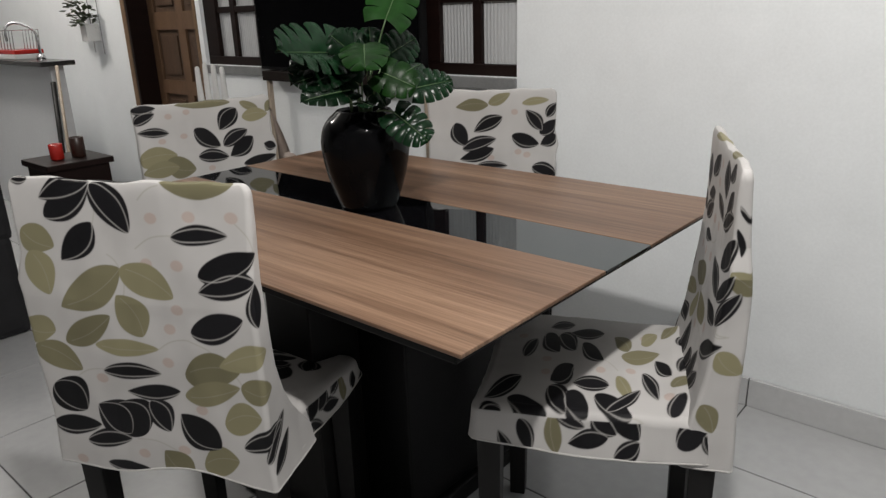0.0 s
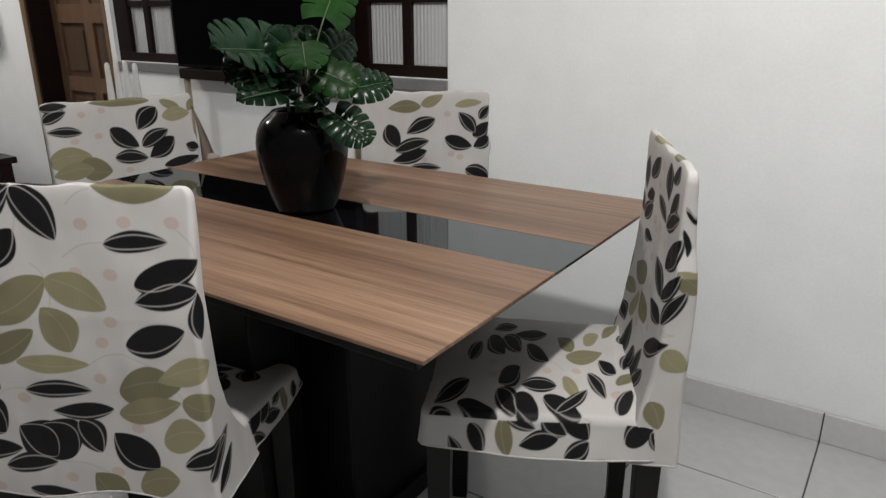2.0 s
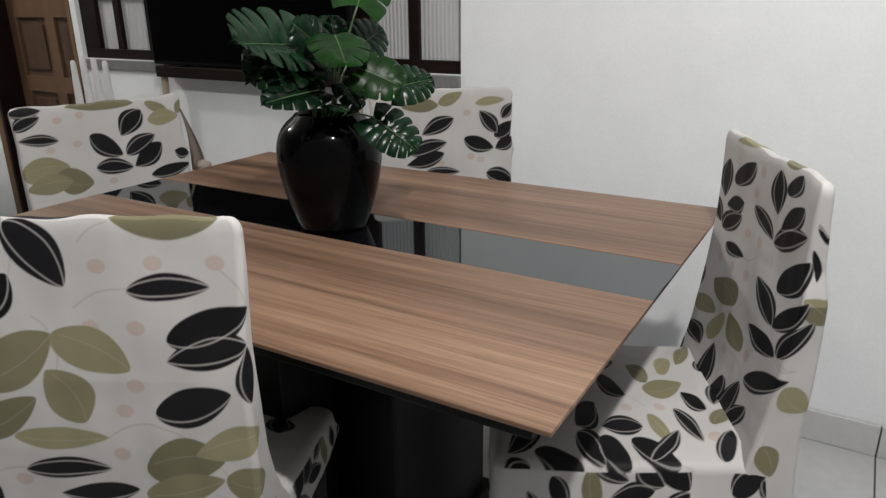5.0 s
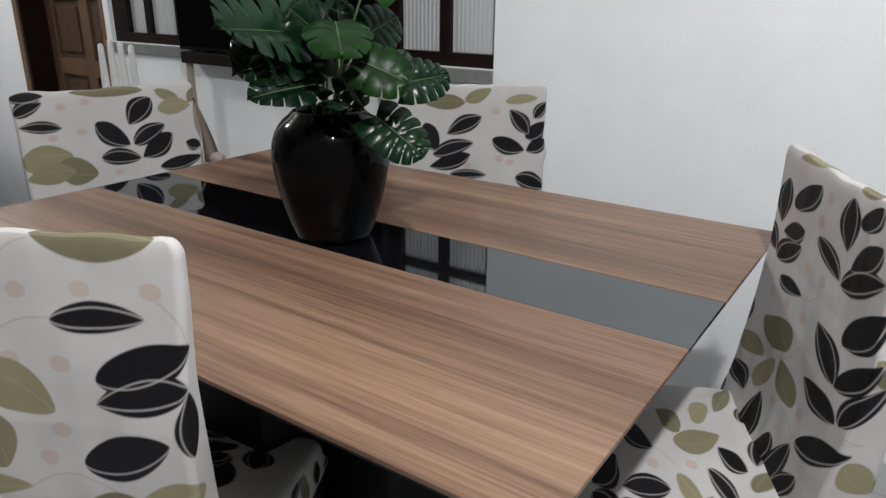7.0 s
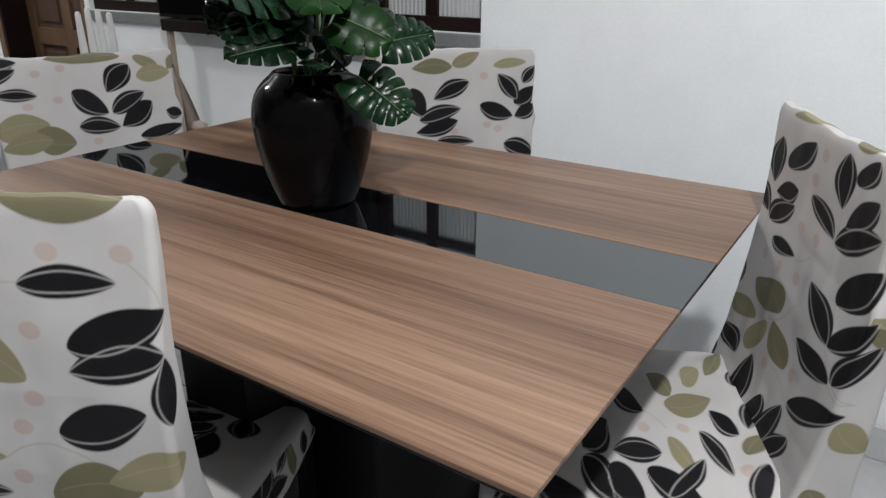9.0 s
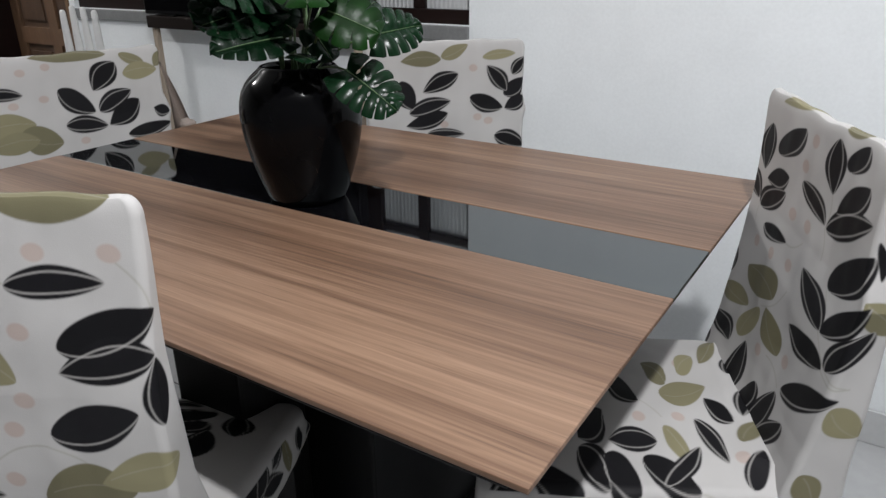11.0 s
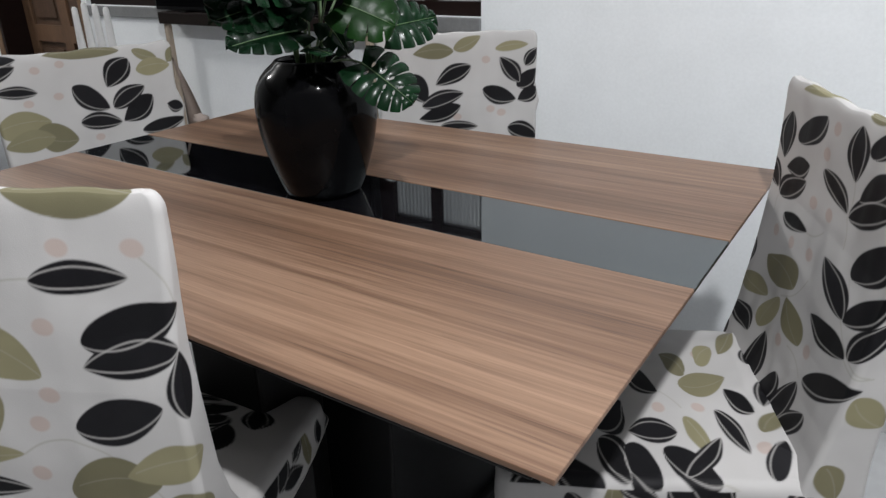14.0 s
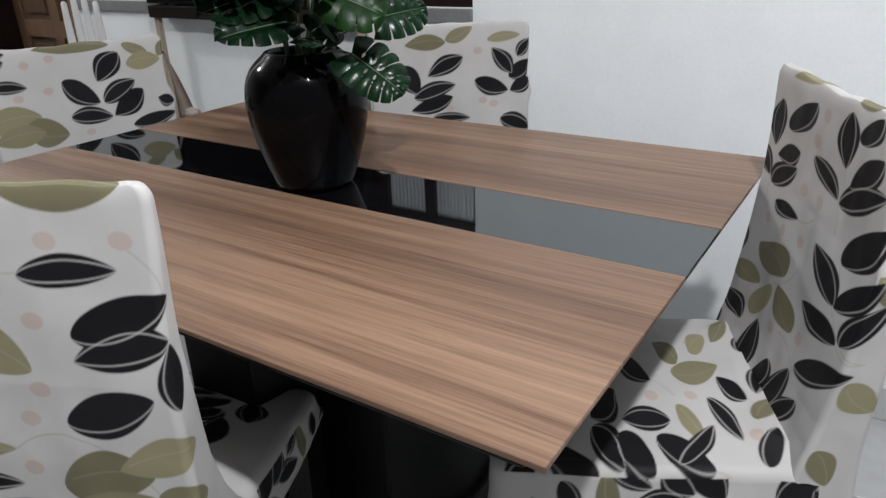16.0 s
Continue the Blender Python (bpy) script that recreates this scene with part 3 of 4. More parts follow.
def ring_outline(x0, x1, y0, y1, r, nx, ny, na=5, nx2=0):
    """Points round a rectangle with round corners, with the face that each belongs to (0 y0, 1 x1, 2 y1, 3 x0)."""
    pts, face = [], []

    def run(a, b, n, f):
        for k in range(n):
            pts.append((a[0] + (b[0] - a[0]) * k / n, a[1] + (b[1] - a[1]) * k / n)), face.append(f)

    def arc(cx, cy, a0, f):
        for k in range(na):
            a = a0 + (k / na) * math.pi / 2
            pts.append((cx + r * math.cos(a), cy + r * math.sin(a))), face.append(f)
    run((x0 + r, y0), (x1 - r, y0), nx, 0), arc(x1 - r, y0 + r, -math.pi / 2, 1)
    run((x1, y0 + r), (x1, y1 - r), ny, 1), arc(x1 - r, y1 - r, 0, 1)
    run((x1 - r, y1), (x0 + r, y1), nx2 or nx, 2), arc(x0 + r, y1 - r, math.pi / 2, 3)
    run((x0, y1 - r), (x0, y0 + r), ny, 3), arc(x0 + r, y0 + r, math.pi, 3)
    return np.array(pts), np.array(face)


CHAIR_H, SEAT_H, HEM = 0.972, 0.505, 0.420


def back_half(z):
    return float(np.interp(z, (0.40, 0.50, 0.86, 0.97), (0.224, 0.218, 0.219, 0.223)))


def ear(z):
    """The cover bulges over the frame's shoulder on one side."""
    return float(np.interp(z, (0.60, 0.76, 0.79, 0.815, 0.84), (0.0, 0.006, 0.013, 0.007, 0.0)))


def back_out(z):
    return float(np.interp(z, (0.40, 0.66, 0.76, 0.81, 0.86, 0.97), (0.0, 0.0, 0.002, 0.006, 0.011, 0.020)))


DEEP_Z, DEEP_Y = (0.40, 0.52, 0.65, 0.80, 0.97), (0.067, 0.067, 0.055, 0.041, 0.038)
FLARE_Z, FLARE_Y = (0.40, 0.46, 0.50, 0.54, 0.58, 0.64), (0.098, 0.083, 0.055, 0.028, 0.011, 0.0)


def back_deep(z, flare):
    """How far forward the inner face of the back lies; the cover flares out over the seat."""
    return np.interp(z, DEEP_Z, DEEP_Y) + flare * np.interp(z, FLARE_Z, FLARE_Y)


def round_side(p, shown, flare):
    """Distance along the cloth from the middle of the shown face, going on round the corner."""
    z = p[:, 2]
    out = np.interp(z, (0.40, 0.66, 0.76, 0.81, 0.86, 0.97), (0.0, 0.0, 0.002, 0.006, 0.011, 0.020))
    deep = back_deep(z, flare)
    return np.sign(p[:, 0]) * (np.abs(p[:, 0]) + np.clip(p[:, 1] - out if shown == 0 else deep - p[:, 1], 0, 1))


def cloth_mesh(name, rings, faces_of, prints_of, parent, label, smooth_co):
    """Joins rings of equal length into a skin and prints the cloth as it lay before it creased."""
    n = len(rings[0])
    co = np.concatenate(rings)
    quads = []
    for i in range(len(rings) - 1):
        a, k = i * n, np.arange(n)
        quads.append(np.stack([a + k, a + (k + 1) % n, a + n + (k + 1) % n, a + n + k], 1))
    faces = np.concatenate(quads).tolist()
    me = bpy.data.meshes.new(name)
    me.from_pydata(co.tolist(), [], faces)
    me.polygons.foreach_set("use_smooth", [True] * len(me.polygons))
    col = np.ones((len(co), 4))
    kind = np.concatenate(faces_of)
    for key, (ulist, prints) in prints_of.items():
        sel = kind == key
        if sel.any():
            u, v = ulist(smooth_co[sel])
            col[sel, :3] = printed(u, v, prints)
    att = me.color_attributes.new("print", "FLOAT_COLOR", "POINT")
    att.data.foreach_set("color", col.ravel())
    me.materials.append(FABRIC)
    ob = new(name, me)
    ob.parent = parent
    return tagged(ob, label)


def wrinkle(co, seed, size=0.003):
    for i in range(len(co)):
        p = Vector(co[i])
        d = noise.noise_vector(p * 9 + Vector((seed, 0, 0))) * size + noise.noise_vector(Vector((p.x * 30, p.y * 30, p.z * 9)) + Vector((0, seed, 0))) * size * 0.45
        co[i] = co[i][0] + d.x, co[i][1] + d.y, co[i][2] + d.z * 0.5
    return co


def dining_chair(m, label, seed, step, seat_step, half, shown, outer, inner, seat, skirt, long=0.482, dip=0.0, flare=0.3):
    """shown: which face of the back is finely printed, 0 the outer, 2 the inner one; the sides go on from it."""
    chair = empty("dining_chair", m, label, "chair", "chairs round the table")
    nx, ny = int(0.44 / step), max(6, int(0.07 / step))
    fine, rough = (nx, 50) if shown == 0 else (50, nx)
    rings, kinds = [], []
    heights = list(np.arange(HEM, CHAIR_H - 0.022, step))
    for z in heights + [None] * 28:
        if z is None:
            k = len(rings) - len(heights) + 1
            a = k / 28 * math.pi / 2
            z, ins = CHAIR_H - 0.022 + 0.022 * math.sin(a), 0.016 * (1 - math.cos(a))
        else:
            ins = 0.0
        w, d, o = back_half(z) * half / 0.223 - ins, float(back_deep(z, flare)), back_out(z)
        iny = ins * 0.22
        pts, face = ring_outline(-w - ear(z), w, o + iny, d - iny, min(0.0095, 0.42 * (d - o) - iny), fine, ny, 14, rough)
        hem = (0.010 * np.sin(pts[:, 0] * 9 + seed) - 0.008 * np.cos(pts[:, 0] * 21 + 2 * seed)) * max(0, 1 - (z - HEM) / 0.10)
        sag = -0.004 * np.cos(pts[:, 0] / 0.225 * math.pi / 2) * max(0, (z - 0.85) / 0.12)
        rings.append(np.column_stack([pts, np.full(len(pts), z) + hem + sag])), kinds.append(face)
    flat = rings[-1]
    d = float(back_deep(CHAIR_H, flare)) + back_out(CHAIR_H)
    for k in range(1, 10):
        f = 1 - k / 9
        r2 = flat.copy()
        r2[:, 1] = d / 2 + (flat[:, 1] - d / 2) * f
        r2[:, 0] = flat[:, 0] * (1 - 0.003 * k)
        r2[:, 2] += 0.002 * math.sin(k / 9 * math.pi / 2)
        rings.append(r2), kinds.append(np.full(len(flat), 4))
    sizes = [len(r) for r in rings]
    smooth_co = np.concatenate(rings)
    co = wrinkle(smooth_co.copy(), seed)
    # the cloth bunches a little along the top seam
    high = np.clip((smooth_co[:, 2] - CHAIR_H + 0.03) / 0.03, 0, 1)
    co[:, 2] += 0.0028 * high * np.sin(smooth_co[:, 0] * 47 + seed * 5) * np.sin(smooth_co[:, 0] * 19 + seed)
    rings = np.split(co, np.cumsum(sizes)[:-1])
    hem_band(rings[0], chair)
    cloth_mesh("back_cover", rings, kinds, {
        0: (lambda p: (p[:, 0], p[:, 2]), outer), 1: (lambda p: (round_side(p, shown, flare), p[:, 2]), (outer, inner)[shown // 2]),
        3: (lambda p: (round_side(p, shown, flare), p[:, 2]), (outer, inner)[shown // 2]),
        2: (lambda p: (p[:, 0], p[:, 2]), inner), 4: (lambda p: (p[:, 0], p[:, 2] + (p[:, 1] - 0.02 if shown == 0 else 0.032 - p[:, 1])), (outer, inner)[shown // 2])}, chair, "white cloth back cover printed with dark and olive leaves", smooth_co)
    # seat and its hanging skirt
    step = seat_step
    nx, ny = int(0.40 / step), int(0.38 / step)
    rings, kinds = [], []
    heights = list(np.arange(HEM + 0.004, SEAT_H - 0.02, step))
    for z in heights + [None] * 14:
        if z is None:
            k = len(rings) - len(heights) + 1
            a = k / 14 * math.pi / 2
            z, ins = SEAT_H - 0.02 + 0.02 * math.sin(a), 0.02 * (1 - math.cos(a))
        else:
            ins = -0.010 * (SEAT_H - 0.02 - z) / 0.09
        pts, face = ring_outline(-0.216 + ins, 0.216 - ins, 0.03, long - ins, 0.022, nx, ny, 14)
        pts[:, 0] *= 1 + 0.06 * np.clip(pts[:, 1] / 0.48, 0, 1)
        hem = (0.008 * np.sin(pts[:, 1] * 11 + seed) + 0.007 * np.cos(pts[:, 0] * 13 + 2 * seed)) * max(0, 1 - (z - HEM) / 0.08)
        rings.append(np.column_stack([pts, np.full(len(pts), z) + hem])), kinds.append(face if z < SEAT_H - 0.012 else np.full(len(pts), 4))
    flat = rings[-1]
    inner_n = int(0.19 / step)
    for k in range(1, inner_n + 1):
        f = k / inner_n
        r2 = flat.copy()
        r2[:, 0] = flat[:, 0] * (1 - f)
        r2[:, 1] = np.clip(flat[:, 1], 0.05 + 0.2 * f, long - 0.02 - 0.2 * f)
        rise = 0.040 * np.exp(-np.clip(r2[:, 1] - 0.07, 0, 1) / 0.035) * min(1, 4 * f) + 0.008 * (1 - (r2[:, 0] / 0.2) ** 2) * np.clip((r2[:, 1] - 0.1) / 0.1, 0, 1) * np.clip((long - 0.022 - r2[:, 1]) / 0.06, 0, 1)
        r2[:, 2] = SEAT_H + rise
        rings.append(r2), kinds.append(np.full(len(flat), 4))
    sizes = [len(r) for r in rings]
    smooth_co = np.concatenate(rings)
    co = wrinkle(smooth_co.copy(), seed + 5, 0.0048)
    co[:, 2] -= dip * np.clip((co[:, 1] - 0.1) / (long - 0.1), 0, 1) * np.clip((co[:, 2] - HEM) / 0.05, 0, 1)
    rings = np.split(co, np.cumsum(sizes)[:-1])
    hem_band(rings[0], chair)
    cloth_mesh("seat_cover", rings, kinds, {
        0: (lambda p: (p[:, 0], p[:, 2]), skirt), 1: (lambda p: (p[:, 1] - 0.05, p[:, 2]), skirt), 3: (lambda p: (p[:, 1] - 0.05, p[:, 2]), skirt),
        2: (lambda p: (p[:, 0], p[:, 2]), skirt), 4: (lambda p: (p[:, 0], p[:, 1]), seat)}, chair, "white cloth seat cover printed with dark and olive leaves", smooth_co)
    for x in (-0.19, 0.19):
        for y in (0.05, long - 0.034):
            bm = box(-0.024, 0.024, -0.024, 0.024, 0, 0.46)
            for v in bm.verts:
                if v.co.z < 0.1:
                    v.co.x *= 0.8
                    v.co.y *= 0.8
            bmesh.ops.translate(bm, verts=bm.verts, vec=(x, y, 0))
            part("leg", bm, LEG, chair, "black square wooden leg", bevel=0.003)
    return chair


def hem_band(ring, chair, radius=0.0015):
    """The stitched rolled edge of a cover, along its lowest ring."""
    keep = ring[::max(1, len(ring) // 160)]
    mid = keep.mean(axis=0)
    steps, bm = 6, bmesh.new()
    loops = []
    for p in keep:
        out = np.array([p[0] - mid[0], p[1] - mid[1], 0.0])
        out /= np.linalg.norm(out) + 1e-9
        loops.append([bm.verts.new(p + radius * (math.cos(k * math.tau / steps) * 0.6 * out + math.sin(k * math.tau / steps) * np.array([0, 0, 1.5]))) for k in range(steps)])
    for a, b in zip(loops, loops[1:] + loops[:1]):
        for k in range(steps):
            bm.faces.new((a[k], a[(k + 1) % steps], b[(k + 1) % steps], b[k]))
    part("hem", bm, HEMCLOTH, chair, "rolled cream hem", smooth=True)


def facing(rz):
    return Vector((-math.sin(radians(rz)), math.cos(radians(rz)), 0))


LOOSE = scatter(3, -0.5, 0.5, 0.3, 1.05)
LOOSE_SEAT = scatter(4, -0.3, 0.3, 0, 0.5)
dining_chair(pose(-0.5735, -0.1813, 0, 0, 0, 26.8), "dining chair in white leaf-print cover, pulled close to the table", 1.0, 0.0012, 0.003, 0.231, 0,
             (near_back_dark, near_back_olive, near_back_dots, near_back_stems), LOOSE,
             (right_seat_dark, right_seat_olive, right_seat_dots), (right_skirt_dark, right_skirt_olive, []), 0.435, 0.036, 1.15)
dining_chair(pose(0.1388, 0.6676, 0, 0, 0, 116.3), "dining chair in white leaf-print cover at the table's end", 2.3, 0.0014, 0.0016, 0.222, 2,
             LOOSE, (right_back_dark, right_back_olive, right_back_dots, right_back_stems), (right_seat_dark, right_seat_olive, right_seat_dots, right_seat_stems), (right_skirt_dark, right_skirt_olive, []))
p = Vector((-0.85, 1.195, 0)) - 0.037 * facing(210.7)
dining_chair(pose(p.x, p.y, 0, 0, 0, 210.7) @ Matrix.Diagonal((1, 1, 1.0, 1)), "dining chair in white leaf-print cover between table and wall", 3.7, 0.0021, 0.006, 0.214, 2,
             LOOSE, (far_back_dark, far_back_olive, [(0.03, 0.86), (-0.08, 0.9), (-0.09, 0.77), (0.0, 0.75), (-0.12, 0.76)]), LOOSE_SEAT, LOOSE)
p = Vector((-1.63, 0.625, 0)) - 0.037 * facing(253)
dining_chair(pose(p.x, p.y, 0, 0, 0, 253) @ Matrix.Diagonal((1, 1, 0.983, 1)), "dining chair in white leaf-print cover at the window end", 4.9, 0.0021, 0.006, 0.231, 2,
             LOOSE, (left_back_dark, left_back_olive, [(0.12, 0.93), (0.06, 0.94), (0.08, 0.86), (0.15, 0.85), (0.0, 0.74)]), LOOSE_SEAT, LOOSE)

window_chair = [o for o in scene.objects if o.name.startswith("dining_chair") and o.parent is None][-1]
bm = bmesh.new()
rows = []
for k in range(13):
    f = k / 12
    wide = 0.006 + 0.044 * f ** 1.2
    mid = -0.232 - 0.046 * f
    rows.append([bm.verts.new((mid + wide * (j / 4 - 0.5), 0.020 + 0.010 * math.sin(4 * f) + 0.006 * math.sin(j * 1.9 + 3 * f), 0.925 - 0.20 * f)) for j in range(5)])
for a, b in zip(rows, rows[1:]):
    for j in range(4):
        bm.faces.new((a[j], a[j + 1], b[j + 1], b[j]))
bmesh.ops.solidify(bm, geom=bm.faces[:], thickness=0.002)
part("tie_ribbon", bm, RIBBON, window_chair, "brownish cloth tie hanging loose", smooth=True)
bm = bmesh.new()
bmesh.ops.create_icosphere(bm, subdivisions=3, radius=0.02)
for v in bm.verts:
    v.co = Vector((v.co.x * 1.2, v.co.y * 0.8, v.co.z)) * (1 + 0.35 * noise.noise(v.co * 90)) + Vector((-0.285, 0.022, 0.735))
part("tie_knot", bm, RIBBON, window_chair, "knotted end of the tie", smooth=True)

# ---- pot and monstera ----
PX, PY = -0.685, 0.48
pot = empty("flower_pot", pose(PX, PY, HIGH), "rounded glossy black ceramic flower pot", "pot")
part("pot_body", lathe([(0.062, 0.0), (0.067, 0.002), (0.0725, 0.013), (0.084, 0.045), (0.0945, 0.08), (0.1015, 0.112), (0.1052, 0.14), (0.1055, 0.160), (0.1035, 0.178), (0.0985, 0.195), (0.0905, 0.2085),
                        (0.0815, 0.2185), (0.073, 0.2255), (0.0675, 0.2305), (0.064, 0.2345), (0.061, 0.2355), (0.058, 0.233), (0.057, 0.225), (0.062, 0.21), (0.068, 0.19)], 72), POT, pot, smooth=True)
part("soil", lathe([(0.062, 0.18), (0.062, 0.2), (0.045, 0.206), (0.02, 0.209)], 32), SOIL, pot, "dark soil")

plant = empty("monstera_plant", pose(PX, PY, HIGH + 0.2), "artificial monstera with glossy dark green split leaves", "plant")


def monstera_leaf(base, tip, width, up, curl, seed, mat=None, fold=0.10, holes=False, lobes=6, quilt=0.0011, slit=0.065):
    """A heart-shaped blade with a slit between each pair of lobes, its midrib, and a stalk down to the pot."""
    base, tip = Vector(base), Vector(tip)
    rnd = random.Random(seed)
    length = (tip - base).length
    ex = (tip - base).normalized()
    ez = (Vector(up) - Vector(up).dot(ex) * ex).normalized()
    ey = ez.cross(ex)
    bm = bmesh.new()
    rows_n, cols = 12, 6
    for side in (-1, 1):
        cuts = [k / lobes + (rnd.uniform(-0.02, 0.02) if 0 < k < lobes else 0) for k in range(lobes + 1)]
        for k in range(lobes):
            depth = [rnd.uniform(0.32, 0.62), rnd.uniform(0.32, 0.62)]
            rows = []
            for i in range(rows_n + 1):
                s = i / rows_n
                row = []
                for j in range(cols + 1):
                    f = j / cols
                    near, open_at = (k, depth[0]) if f < 0.5 else (k + 1, depth[1])
                    gap = 0.0
                    if 0 < near < lobes:
                        gap = 0.0 if s < open_at else slit * ((s - open_at) / (1 - open_at)) ** 0.5
                        if holes and 0.10 < s < 0.34:
                            gap = 0.13 * math.sin(math.pi * (s - 0.10) / 0.24)
                    pull = 1 - 2 * gap * abs(2 * f - 1)
                    t = cuts[k] + (cuts[k + 1] - cuts[k]) * (0.5 + (f - 0.5) * pull)
                    edge = width / 2 * float(np.interp(t, (0, 0.12, 0.28, 0.45, 0.62, 0.78, 0.9, 1.0), (0.74, 0.93, 1.0, 0.95, 0.80, 0.56, 0.30, 0.03)))
                    edge *= 1 - 0.06 * abs(2 * f - 1) ** 3 * s ** 3
                    lean = math.radians(-36 + 98 * t ** 0.7)
                    x = t * length * 0.93 + s * edge * math.tan(min(lean, 0.85)) * (0.8 - 0.3 * t)
                    y = side * s * edge
                    h = -curl * (x / length) ** 2 * length + fold * width * s ** 1.1 - 0.15 * width * s ** 2.2
                    h += quilt * math.sin(math.pi * f) * min(1, 3 * s) + 0.020 * length * math.sin(t * 9 + seed) * s * s
                    row.append(bm.verts.new(base + ex * x + ey * y + ez * h))
                rows.append(row)
            for a, b in zip(rows, rows[1:]):
                for j in range(cols):
                    bm.faces.new((a[j], a[j + 1], b[j + 1], b[j]) if side > 0 else (a[j], b[j], b[j + 1], a[j + 1]))
    bmesh.ops.remove_doubles(bm, verts=bm.verts, dist=0.0004)
    bmesh.ops.solidify(bm, geom=bm.faces[:], thickness=0.0007)
    blade = part("leaf", bm, mat or LEAF, None, smooth=True)
    blade.data.set_sharp_from_angle(angle=math.radians(40))
    blade.parent, blade.location = plant, (-PX, -PY, -(HIGH + 0.2))
    rib = tube([base + ex * length * s - ez * (curl * s * s * length - 0.0009) for s in np.linspace(0, 0.92, 9)], 0.0013, 6, taper=0.3)
    rib_ob = part("midrib", rib, VEIN, None, "pale green midrib", smooth=True)
    rib_ob.parent = blade
    foot = Vector((PX + rnd.uniform(-0.022, 0.022), PY + rnd.uniform(-0.022, 0.022), HIGH + 0.2))
    bend = foot.lerp(base, 0.5) + Vector((0, 0, 0.03))
    stalk = [foot * (1 - s) ** 2 + bend * 2 * s * (1 - s) + base * s * s for s in np.linspace(0, 1, 9)]
    stem = part("stalk", tube(stalk, 0.0024, 7, taper=0.7), VEIN, None, "pale green stalk", smooth=True)
    stem.parent, stem.location = plant, (-PX, -PY, -(HIGH + 0.2))


TO_EYE = Vector((0.75, -0.66, 0.25))
RISE = Vector((0, 0, 1))
# upright leaf, the broad leaf that leans to the window, and the two greener ones in the middle
monstera_leaf((-0.604, 0.490, 1.205), (-0.642, 0.610, 1.330), 0.118, TO_EYE + 0.2 * RISE, 0.08, 2, GREENER)
monstera_leaf((-0.697, 0.427, 1.135), (-0.690, 0.240, 1.152), 0.158, (0.68, -0.05, 0.70), 0.03, 1, fold=0.24, quilt=0.002, slit=0.14)
monstera_leaf((-0.612, 0.428, 1.155), (-0.515, 0.335, 1.122), 0.112, (0.35, -0.35, 0.87), 0.10, 4, GREENER, lobes=4)
monstera_leaf((-0.540, 0.404, 1.100), (-0.465, 0.436, 1.070), 0.092, TO_EYE + 0.35 * RISE, 0.10, 3, GREENER, lobes=4)
# the glossy ones towards the wall and over the pot's shoulder
monstera_leaf((-0.545, 0.510, 1.056), (-0.505, 0.608, 1.070), 0.086, (0.56, -0.70, 0.45), 0.06, 5, quilt=0.003)
monstera_leaf((-0.575, 0.505, 1.085), (-0.600, 0.605, 1.112), 0.085, (0.5, -0.3, 0.8), 0.12, 11)
monstera_leaf((-0.545, 0.442, 1.010), (-0.448, 0.450, 0.957), 0.096, TO_EYE + 0.45 * RISE, 0.12, 6, holes=True, quilt=0.002)
# the low dark ones
monstera_leaf((-0.672, 0.405, 1.103), (-0.712, 0.288, 1.080), 0.115, (0.6, -0.2, 0.75), 0.06, 7, fold=0.25)
monstera_leaf((-0.625, 0.390, 1.060), (-0.665, 0.275, 1.052), 0.085, (0.5, -0.4, 0.8), 0.10, 8, fold=0.2)
monstera_leaf((-0.685, 0.445, 1.130), (-0.650, 0.405, 1.055), 0.080, TO_EYE, 0.10, 14, lobes=3)
monstera_leaf((-0.685, 0.415, 1.110), (-0.738, 0.310, 1.115), 0.100, TO_EYE + 1.0 * RISE, 0.06, 9, fold=0.2)
# small ones behind and between the stalks
monstera_leaf((-0.660, 0.550, 1.125), (-0.640, 0.635, 1.165), 0.095, TO_EYE, 0.12, 12)
monstera_leaf((-0.700, 0.500, 1.128), (-0.750, 0.480, 1.190), 0.075, TO_EYE, 0.15, 10, lobes=4)
monstera_leaf((-0.690, 0.520, 1.130), (-0.710, 0.540, 1.195), 0.075, TO_EYE, 0.12, 13, lobes=4)
monstera_leaf((-0.650, 0.440, 1.125), (-0.665, 0.380, 1.180), 0.085, TO_EYE + 0.3 * RISE, 0.10, 15, lobes=4)
monstera_leaf((-0.622, 0.455, 1.066), (-0.575, 0.450, 1.022), 0.055, TO_EYE + 0.4 * RISE, 0.10, 16, lobes=3)
monstera_leaf((-0.612, 0.400, 1.034), (-0.560, 0.392, 1.032), 0.040, (0.1, -0.1, 1), 0.10, 17, lobes=3)

# ---- television, its shelf and things by the window ----
shelf = empty("wall_shelf", pose(0, 0, 0), "dark brown wooden shelf on posts under the window", "shelf")
part("shelf_board", box(-2.33, -1.26, 1.365, 1.436, 0.930, 0.974), SHELFWOOD, shelf, bevel=0.004)
for x in (-2.31, -1.30):
    part("post", box(x - 0.011, x + 0.011, 1.378, 1.400, 0, 0.930), STICK, shelf, "pale wooden post", bevel=0.004)
tv = empty("television", pose(-1.84, 1.385, 0.974), "large black flat television standing on the shelf", "television")
part("television_case", box(-0.52, 0.52, 0.0, 0.04, 0.006, 0.62), BLACK, tv, bevel=0.006)
part("screen", box(-0.508, 0.508, -0.003, 0.0, 0.02, 0.608), SCREEN, tv, "dark glossy screen")
for x in (-0.35, 0.35):
    part("stand_foot", box(x - 0.02, x + 0.02, -0.015, 0.045, 0.0, 0.006), BLACK, tv, bevel=0.004)

side = empty("spindle_chair", pose(-2.72, 1.32, 0), "white painted wooden chair with pointed spindles", "chair")
